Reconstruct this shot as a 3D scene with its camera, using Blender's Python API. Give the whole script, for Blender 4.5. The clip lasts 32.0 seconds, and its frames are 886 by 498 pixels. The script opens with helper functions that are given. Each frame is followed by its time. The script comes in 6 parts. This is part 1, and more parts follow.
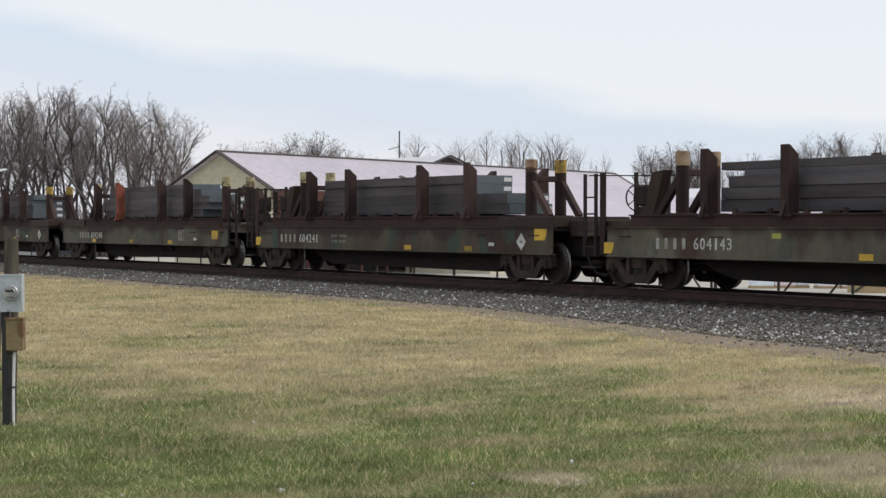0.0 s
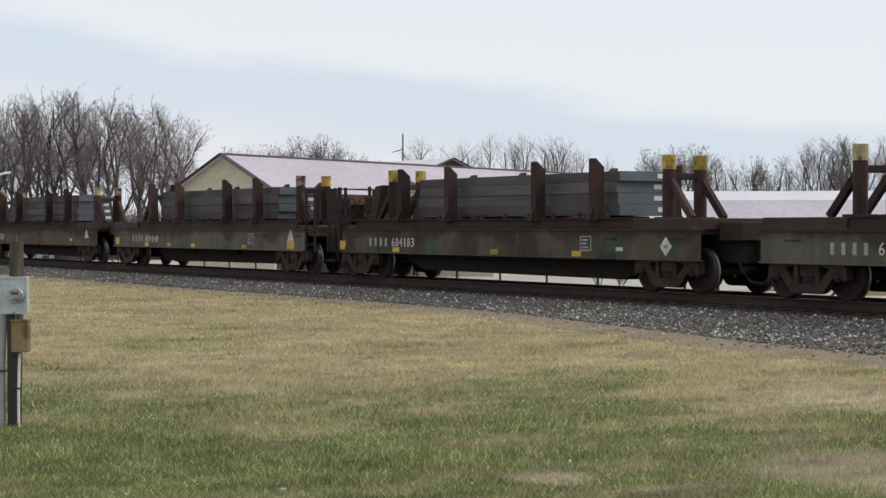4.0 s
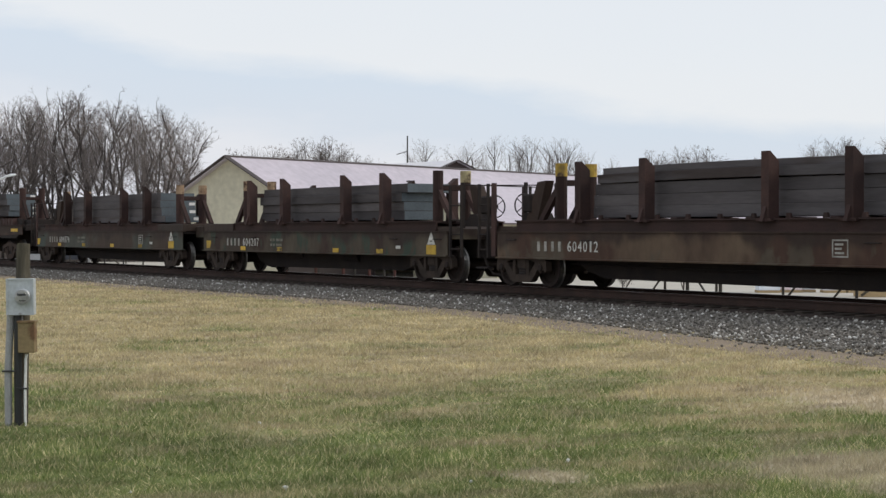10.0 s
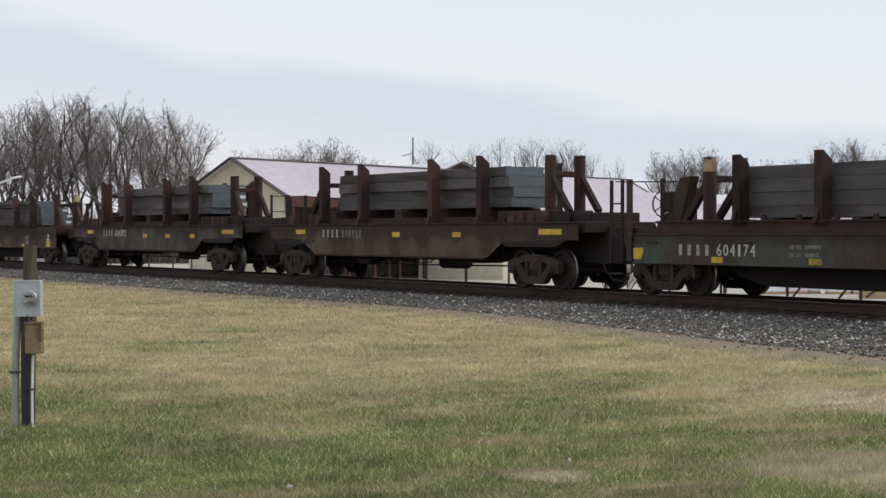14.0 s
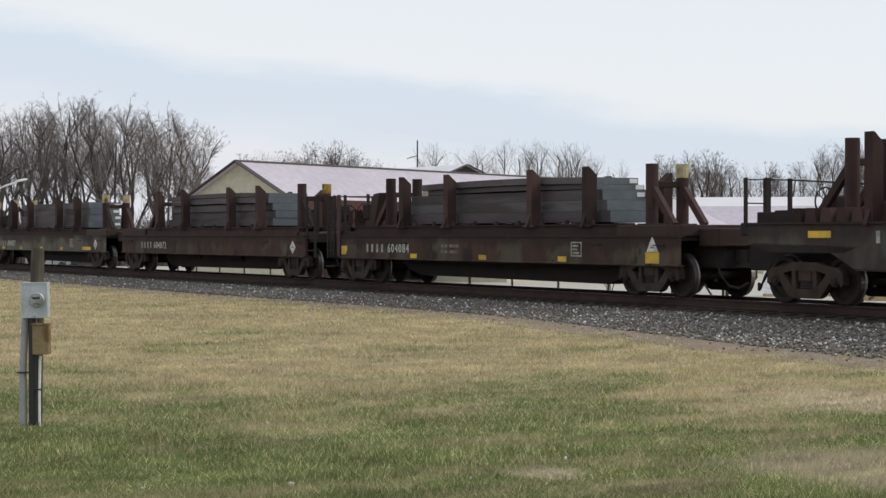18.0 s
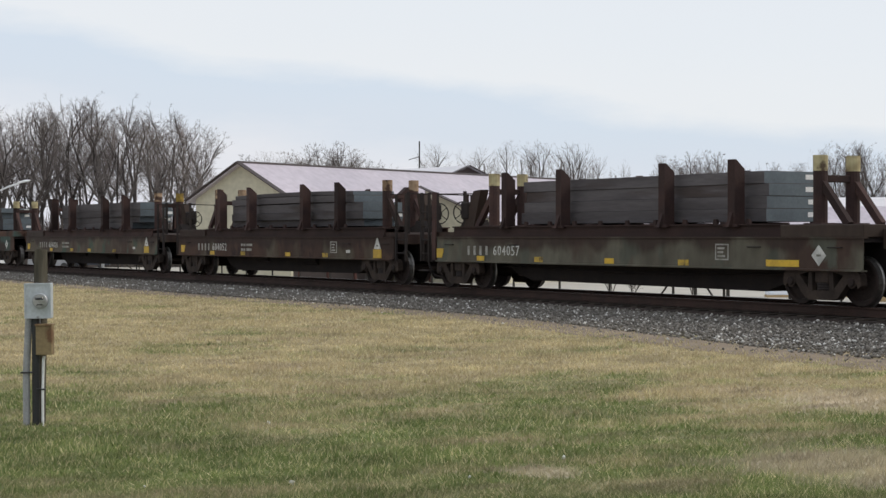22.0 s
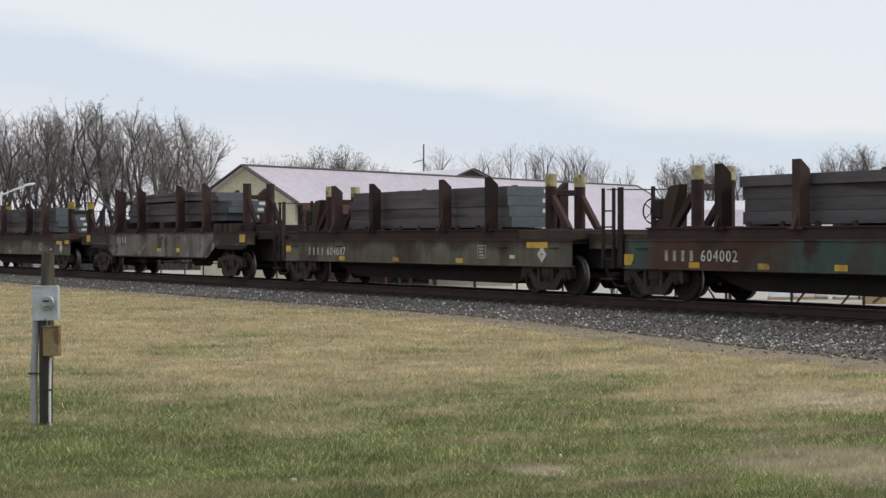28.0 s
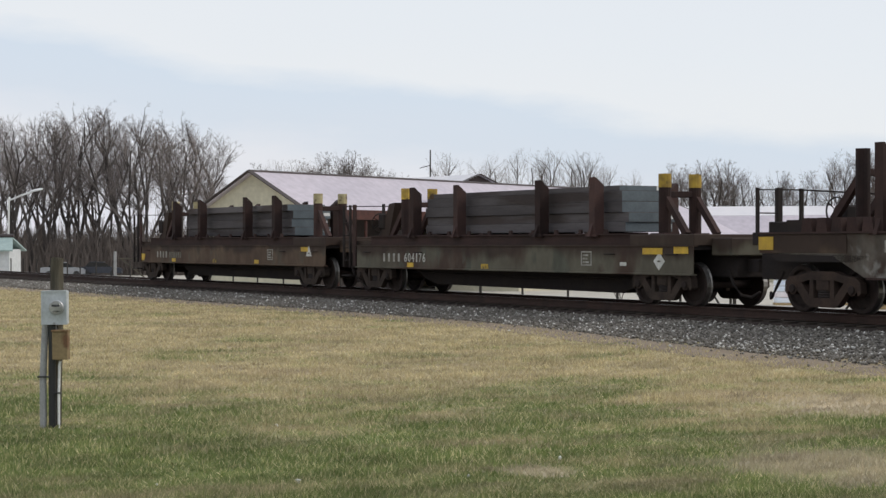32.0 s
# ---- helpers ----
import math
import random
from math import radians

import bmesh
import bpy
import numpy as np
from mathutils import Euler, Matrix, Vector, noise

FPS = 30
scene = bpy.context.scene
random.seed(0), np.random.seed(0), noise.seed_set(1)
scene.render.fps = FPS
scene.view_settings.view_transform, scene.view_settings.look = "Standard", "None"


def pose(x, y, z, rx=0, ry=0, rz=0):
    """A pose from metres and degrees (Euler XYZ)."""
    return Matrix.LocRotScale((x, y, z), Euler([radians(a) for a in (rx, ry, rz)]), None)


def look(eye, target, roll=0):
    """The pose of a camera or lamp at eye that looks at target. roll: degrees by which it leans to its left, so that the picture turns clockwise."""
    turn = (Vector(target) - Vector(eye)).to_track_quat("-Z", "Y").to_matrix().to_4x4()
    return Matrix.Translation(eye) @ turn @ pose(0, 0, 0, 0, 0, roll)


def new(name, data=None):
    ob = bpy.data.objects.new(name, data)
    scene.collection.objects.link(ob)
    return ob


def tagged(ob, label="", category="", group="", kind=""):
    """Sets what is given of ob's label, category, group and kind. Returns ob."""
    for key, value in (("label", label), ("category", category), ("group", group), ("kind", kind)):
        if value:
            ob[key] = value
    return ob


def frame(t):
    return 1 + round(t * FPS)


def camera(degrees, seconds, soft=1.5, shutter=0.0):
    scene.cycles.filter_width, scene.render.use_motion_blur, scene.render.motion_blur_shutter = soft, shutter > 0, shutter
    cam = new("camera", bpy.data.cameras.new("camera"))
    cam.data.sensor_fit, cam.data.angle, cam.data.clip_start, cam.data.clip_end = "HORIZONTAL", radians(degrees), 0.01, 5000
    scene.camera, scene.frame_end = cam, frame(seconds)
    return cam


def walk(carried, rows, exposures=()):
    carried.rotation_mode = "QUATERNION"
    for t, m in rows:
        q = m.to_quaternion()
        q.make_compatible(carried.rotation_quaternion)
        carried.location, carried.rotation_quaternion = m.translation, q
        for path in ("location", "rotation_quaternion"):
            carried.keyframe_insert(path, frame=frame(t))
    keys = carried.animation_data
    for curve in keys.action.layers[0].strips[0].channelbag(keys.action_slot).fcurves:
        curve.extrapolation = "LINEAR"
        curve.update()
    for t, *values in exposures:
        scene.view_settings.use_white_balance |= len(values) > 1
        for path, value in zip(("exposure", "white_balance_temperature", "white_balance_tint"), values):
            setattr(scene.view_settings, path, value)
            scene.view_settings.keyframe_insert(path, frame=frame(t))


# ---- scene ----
# The camera stands on the lawn beside the railway and drifts back a little while it turns.
cam = camera(28.09, 32.0, soft=1.45)
PATH = [
    (0.0, -0.790, -23.646, 1.307, 59.160, -0.736, 0.082),
    (1.0, -0.747, -23.663, 1.307, 59.195, -0.709, 0.072),
    (2.0, -0.708, -23.677, 1.308, 59.229, -0.684, 0.065),
    (3.0, -0.676, -23.690, 1.308, 59.255, -0.663, 0.064),
    (4.5, -0.616, -23.712, 1.309, 59.292, -0.642, 0.065),
    (6.0, -0.559, -23.734, 1.310, 59.327, -0.624, 0.066),
    (8.0, -0.508, -23.753, 1.311, 59.374, -0.611, 0.045),
    (10.0, -0.437, -23.780, 1.312, 59.436, -0.588, 0.050),
    (12.0, -0.368, -23.806, 1.314, 59.530, -0.562, 0.036),
    (14.0, -0.312, -23.827, 1.315, 59.621, -0.536, 0.023),
    (15.5, -0.200, -23.871, 1.316, 59.680, -0.504, 0.019),
    (17.0, -0.086, -23.914, 1.318, 59.741, -0.471, 0.010),
    (19.0, -0.002, -23.947, 1.319, 59.804, -0.446, -0.001),
    (21.0, 0.062, -23.971, 1.320, 59.828, -0.433, -0.012),
    (23.0, 0.127, -23.996, 1.321, 59.878, -0.414, -0.014),
    (25.0, 0.209, -24.028, 1.322, 59.935, -0.394, -0.020),
    (26.5, 0.287, -24.058, 1.323, 59.962, -0.372, -0.032),
    (28.0, 0.362, -24.087, 1.324, 60.001, -0.336, -0.049),
    (29.0, 0.396, -24.100, 1.324, 60.067, -0.294, -0.052),
    (30.0, 0.453, -24.122, 1.325, 60.127, -0.254, -0.052),
    (31.0, 0.533, -24.154, 1.326, 60.176, -0.209, -0.055),
    (32.0, 0.619, -24.187, 1.327, 60.223, -0.159, -0.027),
]


def heading(x, y, z, turn, tilt, lean):
    a, b = radians(turn), radians(tilt)
    way = Vector((-math.sin(a) * math.cos(b), math.cos(a) * math.cos(b), math.sin(b)))
    return look((x, y, z), Vector((x, y, z)) + way, lean)


walk(cam, [(t, heading(*row)) for t, *row in PATH], [(0.0, 0.06), (2.0, 0.05), (5.5, 0.0), (16.0, 0.0), (18.0, 0.03), (20.5, 0.03), (23.0, 0.0), (32.0, 0.0)])

# ---- light: an overcast spring sky with a soft sun behind the cloud ----
SUN_AZ, SUN_EL = radians(62), radians(38)      # from +X towards +Y
world = bpy.data.worlds.new("sky")
scene.world = world
world.use_nodes = True
wt = world.node_tree
wt.nodes.clear()


def wnode(kind, **values):
    n = wt.nodes.new(kind)
    for k, v in values.items():
        n.inputs[k].default_value = v
    return n


sky = wt.nodes.new("ShaderNodeTexSky")
sky.sky_type, sky.sun_disc = "NISHITA", False
sky.sun_elevation, sky.sun_rotation = SUN_EL, math.pi / 2 - SUN_AZ
sky.air_density, sky.dust_density, sky.ozone_density = 1.0, 2.0, 1.5
clear = wt.nodes.new("ShaderNodeMix")
clear.data_type = "RGBA"
clear.blend_type = "MULTIPLY"
clear.inputs[0].default_value = 1.0
wt.links.new(sky.outputs[0], clear.inputs[6])
clear.inputs[7].default_value = (0.09, 0.09, 0.09, 1)
coord = wt.nodes.new("ShaderNodeTexCoord")
split = wt.nodes.new("ShaderNodeSeparateXYZ")
wt.links.new(coord.outputs["Generated"], split.inputs[0])


def wmath(op, a, b=0.0):
    n = wt.nodes.new("ShaderNodeMath")
    n.operation = op
    for i, v in enumerate((a, b)):
        if isinstance(v, (int, float)):
            n.inputs[i].default_value = v
        else:
            wt.links.new(v, n.inputs[i])
    return n.outputs[0]


# layers of stratus: stretched noise over the direction, a thin bluish sheet between whiter banks
across = wmath("ADD", wmath("MULTIPLY", split.outputs[0], 0.503), wmath("MULTIPLY", split.outputs[1], 0.864))
flat = wt.nodes.new("ShaderNodeCombineXYZ")
wt.links.new(wmath("MULTIPLY", across, 2.6), flat.inputs[0])
wt.links.new(wmath("MULTIPLY", split.outputs[2], 9.0), flat.inputs[2])
puffs = wnode("ShaderNodeTexNoise", Scale=2.2, Detail=8.0, Roughness=0.58)
wt.links.new(flat.outputs[0], puffs.inputs["Vector"])
lift = wmath("ADD", wmath("ADD", split.outputs[2], wmath("MULTIPLY", across, 0.135)), wmath("MULTIPLY", wmath("SUBTRACT", puffs.outputs[0], 0.5), 0.055))
layer = wt.nodes.new("ShaderNodeValToRGB")
wt.links.new(wmath("MULTIPLY", lift, 4.0), layer.inputs[0])
ramp = layer.color_ramp
ramp.elements[0].position, ramp.elements[0].color = 0.0, (0.80, 0.81, 0.88, 1)
ramp.elements[1].position, ramp.elements[1].color = 1.0, (0.80, 0.84, 0.90, 1)
for at, col in ((0.13, (0.83, 0.845, 0.90, 1)), (0.22, (0.71, 0.775, 0.87, 1)), (0.30, (0.69, 0.77, 0.875, 1)), (0.36, (0.86, 0.885, 0.92, 1)), (0.5, (0.84, 0.875, 0.92, 1))):
    e = ramp.elements.new(at)
    e.color = col
veil = wt.nodes.new("ShaderNodeMix")
veil.data_type = "RGBA"
veil.inputs[0].default_value = 0.86
wt.links.new(clear.outputs[2], veil.inputs[6])
wt.links.new(layer.outputs[0], veil.inputs[7])
back = wt.nodes.new("ShaderNodeBackground")
back.inputs[1].default_value = 1.04
wt.links.new(veil.outputs[2], back.inputs[0])
wt.links.new(back.outputs[0], wt.nodes.new("ShaderNodeOutputWorld").inputs[0])
sun = new("sun", bpy.data.lights.new("sun", "SUN"))
sun.data.energy, sun.data.angle, sun.data.color = 1.3, radians(25), (1.0, 0.92, 0.82)
sun.matrix_world = look((0, 0, 0), (-math.cos(SUN_AZ) * math.cos(SUN_EL), -math.sin(SUN_AZ) * math.cos(SUN_EL), -math.sin(SUN_EL)))
scene.view_settings.exposure = 0.0


# ---- materials ----
def mat(name, col, col2=None, rough=0.8, metal=0.0, scale=3.0, bump=0.0, grain=40.0, streak=None, spread=0.0, blotch=None, blotch_at=0.62, blotch2=None, runs=0.0, wash=None):
    """A surface with large patches of col2 in col, fine grain, and, if given, blotches of a third colour with hard edges."""
    m = bpy.data.materials.new(name)
    m.use_nodes = True
    nt = m.node_tree
    bs = nt.nodes["Principled BSDF"]
    bs.inputs["Roughness"].default_value, bs.inputs["Metallic"].default_value = rough, metal
    if rough >= 0.7:               # dusty, without sheen
        bs.inputs["Specular IOR Level"].default_value = 0.2
    tc = nt.nodes.new("ShaderNodeTexCoord")
    mp = nt.nodes.new("ShaderNodeMapping")
    nt.links.new(tc.outputs["Object"], mp.inputs[0])
    if streak:
        mp.inputs["Scale"].default_value = streak
    info = nt.nodes.new("ShaderNodeObjectInfo")
    off = nt.nodes.new("ShaderNodeVectorMath")
    off.operation = "SCALE"
    off.inputs[0].default_value = (17, 31, 23)
    nt.links.new(info.outputs["Random"], off.inputs["Scale"])
    nt.links.new(off.outputs[0], mp.inputs["Location"])

    def noise_tex(sc, detail):
        n = nt.nodes.new("ShaderNodeTexNoise")
        n.inputs["Scale"].default_value, n.inputs["Detail"].default_value = sc, detail
        nt.links.new(mp.outputs[0], n.inputs["Vector"])
        return n

    big, fine = noise_tex(scale, 5), noise_tex(grain, 3)
    rp = nt.nodes.new("ShaderNodeValToRGB")
    rp.color_ramp.elements[0].position, rp.color_ramp.elements[1].position = 0.36, 0.66
    col2 = col2 or [c * 0.7 for c in col]
    rp.color_ramp.elements[0].color, rp.color_ramp.elements[1].color = (*col, 1), (*col2, 1)
    nt.links.new(big.outputs[0], rp.inputs[0])
    out = rp.outputs[0]
    if blotch:
        b = noise_tex(scale * 0.8, 7)
        th = nt.nodes.new("ShaderNodeValToRGB")
        th.color_ramp.elements[0].position, th.color_ramp.elements[1].position = blotch_at - 0.04, blotch_at + 0.05
        nt.links.new(b.outputs[0], th.inputs[0])
        mx = nt.nodes.new("ShaderNodeMix")
        mx.data_type = "RGBA"
        nt.links.new(th.outputs[0], mx.inputs[0])
        nt.links.new(out, mx.inputs[6])
        mx.inputs[7].default_value = (*blotch, 1)
        out = mx.outputs[2]
    if blotch2:
        b = noise_tex(scale * 1.9, 8)
        th = nt.nodes.new("ShaderNodeValToRGB")
        th.color_ramp.elements[0].position, th.color_ramp.elements[1].position = 0.56, 0.62
        nt.links.new(b.outputs[0], th.inputs[0])
        mx = nt.nodes.new("ShaderNodeMix")
        mx.data_type = "RGBA"
        nt.links.new(th.outputs[0], mx.inputs[0])
        nt.links.new(out, mx.inputs[6])
        mx.inputs[7].default_value = (*blotch2, 1)
        out = mx.outputs[2]
    if wash:                       # rust washed down from the load beam over the upper part of the plate
        level, rust = wash
        up = nt.nodes.new("ShaderNodeSeparateXYZ")
        nt.links.new(tc.outputs["Object"], up.inputs[0])
        uneven = noise_tex(scale * 1.3, 6)
        gain = nt.nodes.new("ShaderNodeMath")
        gain.operation = "MULTIPLY_ADD"
        gain.inputs[1].default_value = 1.1
        nt.links.new(uneven.outputs[0], gain.inputs[0])
        nt.links.new(up.outputs[2], gain.inputs[2])
        edge = nt.nodes.new("ShaderNodeMapRange")
        edge.interpolation_type = "SMOOTHSTEP"
        edge.inputs[1].default_value, edge.inputs[2].default_value, edge.inputs[4].default_value = level + 0.42, level + 0.68, 0.9
        nt.links.new(gain.outputs[0], edge.inputs[0])
        mx = nt.nodes.new("ShaderNodeMix")
        mx.data_type = "RGBA"
        nt.links.new(edge.outputs[0], mx.inputs[0])
        nt.links.new(out, mx.inputs[6])
        mx.inputs[7].default_value = (*rust, 1)
        out = mx.outputs[2]
    hv = nt.nodes.new("ShaderNodeHueSaturation")
    rg = nt.nodes.new("ShaderNodeMapRange")
    rg.inputs[3].default_value, rg.inputs[4].default_value = 0.75, 1.25
    nt.links.new(fine.outputs[0], rg.inputs[0])
    val = rg.outputs[0]
    if runs:                       # dirt that rain has drawn down the plate
        mp2 = nt.nodes.new("ShaderNodeMapping")
        mp2.inputs["Scale"].default_value = (2.3, 1.0, 0.40)
        nt.links.new(mp.outputs[0], mp2.inputs[0])
        dr = nt.nodes.new("ShaderNodeTexNoise")
        dr.inputs["Scale"].default_value, dr.inputs["Detail"].default_value = 0.9, 7
        dr.inputs["Distortion"].default_value = 0.6
        nt.links.new(mp2.outputs[0], dr.inputs["Vector"])
        rr = nt.nodes.new("ShaderNodeMapRange")
        rr.inputs[1].default_value, rr.inputs[2].default_value, rr.inputs[3].default_value, rr.inputs[4].default_value = 0.3, 0.7, 1 - runs, 1 + runs
        nt.links.new(dr.outputs[0], rr.inputs[0])
        mr = nt.nodes.new("ShaderNodeMath")
        mr.operation = "MULTIPLY"
        nt.links.new(val, mr.inputs[0])
        nt.links.new(rr.outputs[0], mr.inputs[1])
        val = mr.outputs[0]
    if spread:
        rs = nt.nodes.new("ShaderNodeMapRange")
        rs.inputs[3].default_value, rs.inputs[4].default_value = 1 - spread, 1 + spread
        nt.links.new(info.outputs["Random"], rs.inputs[0])
        mu = nt.nodes.new("ShaderNodeMath")
        mu.operation = "MULTIPLY"
        nt.links.new(val, mu.inputs[0])
        nt.links.new(rs.outputs[0], mu.inputs[1])
        val = mu.outputs[0]
    nt.links.new(val, hv.inputs["Value"])
    nt.links.new(out, hv.inputs["Color"])
    nt.links.new(hv.outputs[0], bs.inputs["Base Color"])
    if bump:
        bp = nt.nodes.new("ShaderNodeBump")
        bp.inputs["Strength"].default_value, bp.inputs["Distance"].default_value = bump, 0.02
        nt.links.new(fine.outputs[0], bp.inputs["Height"])
        nt.links.new(bp.outputs[0], bs.inputs["Normal"])
    return m


RUST = (0.052, 0.031, 0.028)
M_SILL = mat("weathered_green_paint", (0.105, 0.088, 0.062), (0.068, 0.050, 0.038), 0.7, scale=0.8, grain=5, streak=(1.0, 1, 0.6), spread=0.2, blotch=(0.052, 0.030, 0.023), blotch_at=0.55, blotch2=(0.052, 0.074, 0.054), runs=0.12, wash=(1.10, (0.038, 0.025, 0.021)))
M_BROWN = mat("brown_rusty_paint", (0.078, 0.043, 0.030), (0.052, 0.031, 0.024), 0.75, scale=0.8, grain=5, streak=(1.0, 1, 0.6), spread=0.15, blotch=(0.092, 0.078, 0.055), blotch_at=0.55, blotch2=(0.034, 0.021, 0.018), runs=0.12, wash=(1.02, (0.036, 0.022, 0.018)))
M_BEAM = mat("rusted_steel_beam", RUST, (0.036, 0.024, 0.022), 0.85, scale=1.5, grain=25, spread=0.2)
M_STAKE = mat("rusted_stake", (0.056, 0.032, 0.028), (0.036, 0.023, 0.022), 0.8, scale=2, grain=25, spread=0.45)
M_DARK = mat("grimy_underframe", (0.025, 0.021, 0.021), (0.034, 0.027, 0.024), 0.9, scale=2, grain=20)
M_TRUCK = mat("dusty_truck_casting", (0.056, 0.041, 0.033), (0.030, 0.023, 0.019), 0.9, scale=3, grain=20)
M_WHEEL = mat("wheel_steel", (0.032, 0.022, 0.019), (0.020, 0.015, 0.013), 0.8, 0.0, scale=5)
M_TREAD = mat("polished_tread", (0.26, 0.25, 0.24), (0.2, 0.19, 0.18), 0.4, 0.9, scale=9)
M_YELLOW = mat("yellow_reflector", (0.62, 0.40, 0.03), (0.45, 0.28, 0.03), 0.6, scale=4, spread=0.15)
M_YPAINT = mat("worn_yellow_paint", (0.50, 0.34, 0.06), (0.22, 0.15, 0.05), 0.7, scale=5, grain=20, spread=0.3, blotch=(0.09, 0.06, 0.04), blotch_at=0.6)
M_WHITE = mat("white_stencil_paint", (0.62, 0.62, 0.58), (0.42, 0.42, 0.39), 0.7, scale=6)
M_SLAB = mat("mill_scale_steel", (0.112, 0.103, 0.107), (0.068, 0.061, 0.064), 0.8, 0.0, scale=0.8, grain=9, streak=(0.35, 1, 3), spread=0.22, blotch=(0.060, 0.048, 0.046), blotch_at=0.6)
# slab ends: the bluish skylight on them is put into the colour
M_SLABEND = mat("sky_lit_steel_end", (0.125, 0.152, 0.172), (0.095, 0.116, 0.133), 0.55, 0.35, scale=2, grain=20)


# ---- mesh helpers ----
def mesh_of(bm, name, material):
    me = bpy.data.meshes.new(name)
    bm.to_mesh(me)
    bm.free()
    for m in (material if isinstance(material, (list, tuple)) else [material]):
        me.materials.append(m)
    return me


def part(name, bm, material, parent, label=""):
    """One mesh object under a thing or under a part."""
    ob = new(name, bm if isinstance(bm, bpy.types.Mesh) else mesh_of(bm, name, material))
    ob.parent = parent
    return tagged(ob, label)


def thing(name, label, category, group="", kind="", at=None):
    ob = tagged(new(name), label, category, group, kind)
    if at is not None:
        ob.matrix_basis = at
    return ob


def box(x0, x1, y0, y1, z0, z1, bm=None, bevel=0.0):
    own = bm is None or bevel > 0
    b = bmesh.new() if own else bm
    v = [b.verts.new((x, y, z)) for x in (x0, x1) for y in (y0, y1) for z in (z0, z1)]
    for f in ((0, 1, 3, 2), (4, 6, 7, 5), (0, 4, 5, 1), (2, 3, 7, 6), (0, 2, 6, 4), (1, 5, 7, 3)):
        b.faces.new([v[i] for i in f])
    if bevel:
        bmesh.ops.bevel(b, geom=list(b.edges), offset=bevel, segments=1, affect="EDGES")
        if bm is not None:
            tmp = bpy.data.meshes.new("tmp")
            b.to_mesh(tmp)
            b.free()
            bm.from_mesh(tmp)
            bpy.data.meshes.remove(tmp)
            return bm
    return b


def prism(profile, axis, a, b, bm=None):
    """A closed outline, drawn in the plane across the axis, drawn out from a to b. axis 'x': (y, z); 'y': (x, z); 'z': (x, y)."""
    bm = bm or bmesh.new()

    def at(p, d):
        return {"x": (d, p[0], p[1]), "y": (p[0], d, p[1]), "z": (p[0], p[1], d)}[axis]

    lo, hi = [bm.verts.new(at(p, a)) for p in profile], [bm.verts.new(at(p, b)) for p in profile]
    n = len(profile)
    bm.faces.new(lo[::-1])
    bm.faces.new(hi)
    for i in range(n):
        bm.faces.new((lo[i], lo[(i + 1) % n], hi[(i + 1) % n], hi[i]))
    bmesh.ops.recalc_face_normals(bm, faces=bm.faces)
    return bm


def tube(points, r0, r1=None, sides=8, bm=None, caps=True):
    """A round bar through the points, tapering from r0 to r1."""
    bm = bm or bmesh.new()
    r1 = r0 if r1 is None else r1
    pts = [Vector(p) for p in points]
    rings = []
    for i, p in enumerate(pts):
        d = (pts[min(i + 1, len(pts) - 1)] - pts[max(i - 1, 0)]).normalized()
        u = d.orthogonal().normalized()
        w = d.cross(u)
        r = r0 + (r1 - r0) * i / (len(pts) - 1)
        rings.append([bm.verts.new(p + r * (math.cos(k * math.tau / sides) * u + math.sin(k * math.tau / sides) * w)) for k in range(sides)])
    for a, b in zip(rings, rings[1:]):
        for k in range(sides):
            bm.faces.new((a[k], a[(k + 1) % sides], b[(k + 1) % sides], b[k]))
    if caps:
        bm.faces.new(rings[0][::-1])
        bm.faces.new(rings[-1])
    return bm


def bar(p, q, w, d, bm=None):
    """A straight rectangular bar from p to q, w across and d deep."""
    bm = bm or bmesh.new()
    p, q = Vector(p), Vector(q)
    n = (q - p).normalized()
    side = n.cross(Vector((0, 1, 0)) if abs(n.y) < 0.9 else Vector((1, 0, 0))).normalized()
    up = n.cross(side)
    c = [(-1, -1), (1, -1), (1, 1), (-1, 1)]
    a, b = ([bm.verts.new(e + side * (s * w / 2) + up * (t * d / 2)) for s, t in c] for e in (p, q))
    bm.faces.new(a[::-1])
    bm.faces.new(b)
    for i in range(4):
        bm.faces.new((a[i], a[(i + 1) % 4], b[(i + 1) % 4], b[i]))
    bmesh.ops.recalc_face_normals(bm, faces=bm.faces)
    return bm


def lathe(profile, axis_y0=0.0, sides=24):
    """Turned round the y axis: profile of (radius, y)."""
    bm = bmesh.new()
    rings = []
    for r, y in profile:
        rings.append([bm.verts.new((r * math.cos(k * math.tau / sides), y + axis_y0, r * math.sin(k * math.tau / sides))) for k in range(sides)])
    for a, b in zip(rings, rings[1:]):
        for k in range(sides):
            bm.faces.new((a[k], a[(k + 1) % sides], b[(k + 1) % sides], b[k]))
    bm.faces.new(rings[0])
    bm.faces.new(rings[-1][::-1])
    bmesh.ops.recalc_face_normals(bm, faces=bm.faces)
    return bm


# ---- the plan ----
RAIL_Y = 0.75                     # tread centres of the two rails, the track's middle is y = 0, its top z = 0
LAWN, FAR_GROUND = -0.42, -2.0
TURN = radians(59.81)             # the view's middle, from +Y towards -X
RIGHT, AHEAD = Vector((math.cos(TURN), math.sin(TURN), 0)), Vector((-math.sin(TURN), math.cos(TURN), 0))
STAND = Vector((0, -23.95, 0))


def spot(side, ahead, z=0.0):
    """A place by its metres to the side of and ahead of the camera's stand."""
    p = STAND + RIGHT * side + AHEAD * ahead
    return Vector((p.x, p.y, z))


# ---- the train ----
SPEED, GAIN = 10.165, 0.0014
T1_PITCH, T2_PITCH = 17.66, 18.50


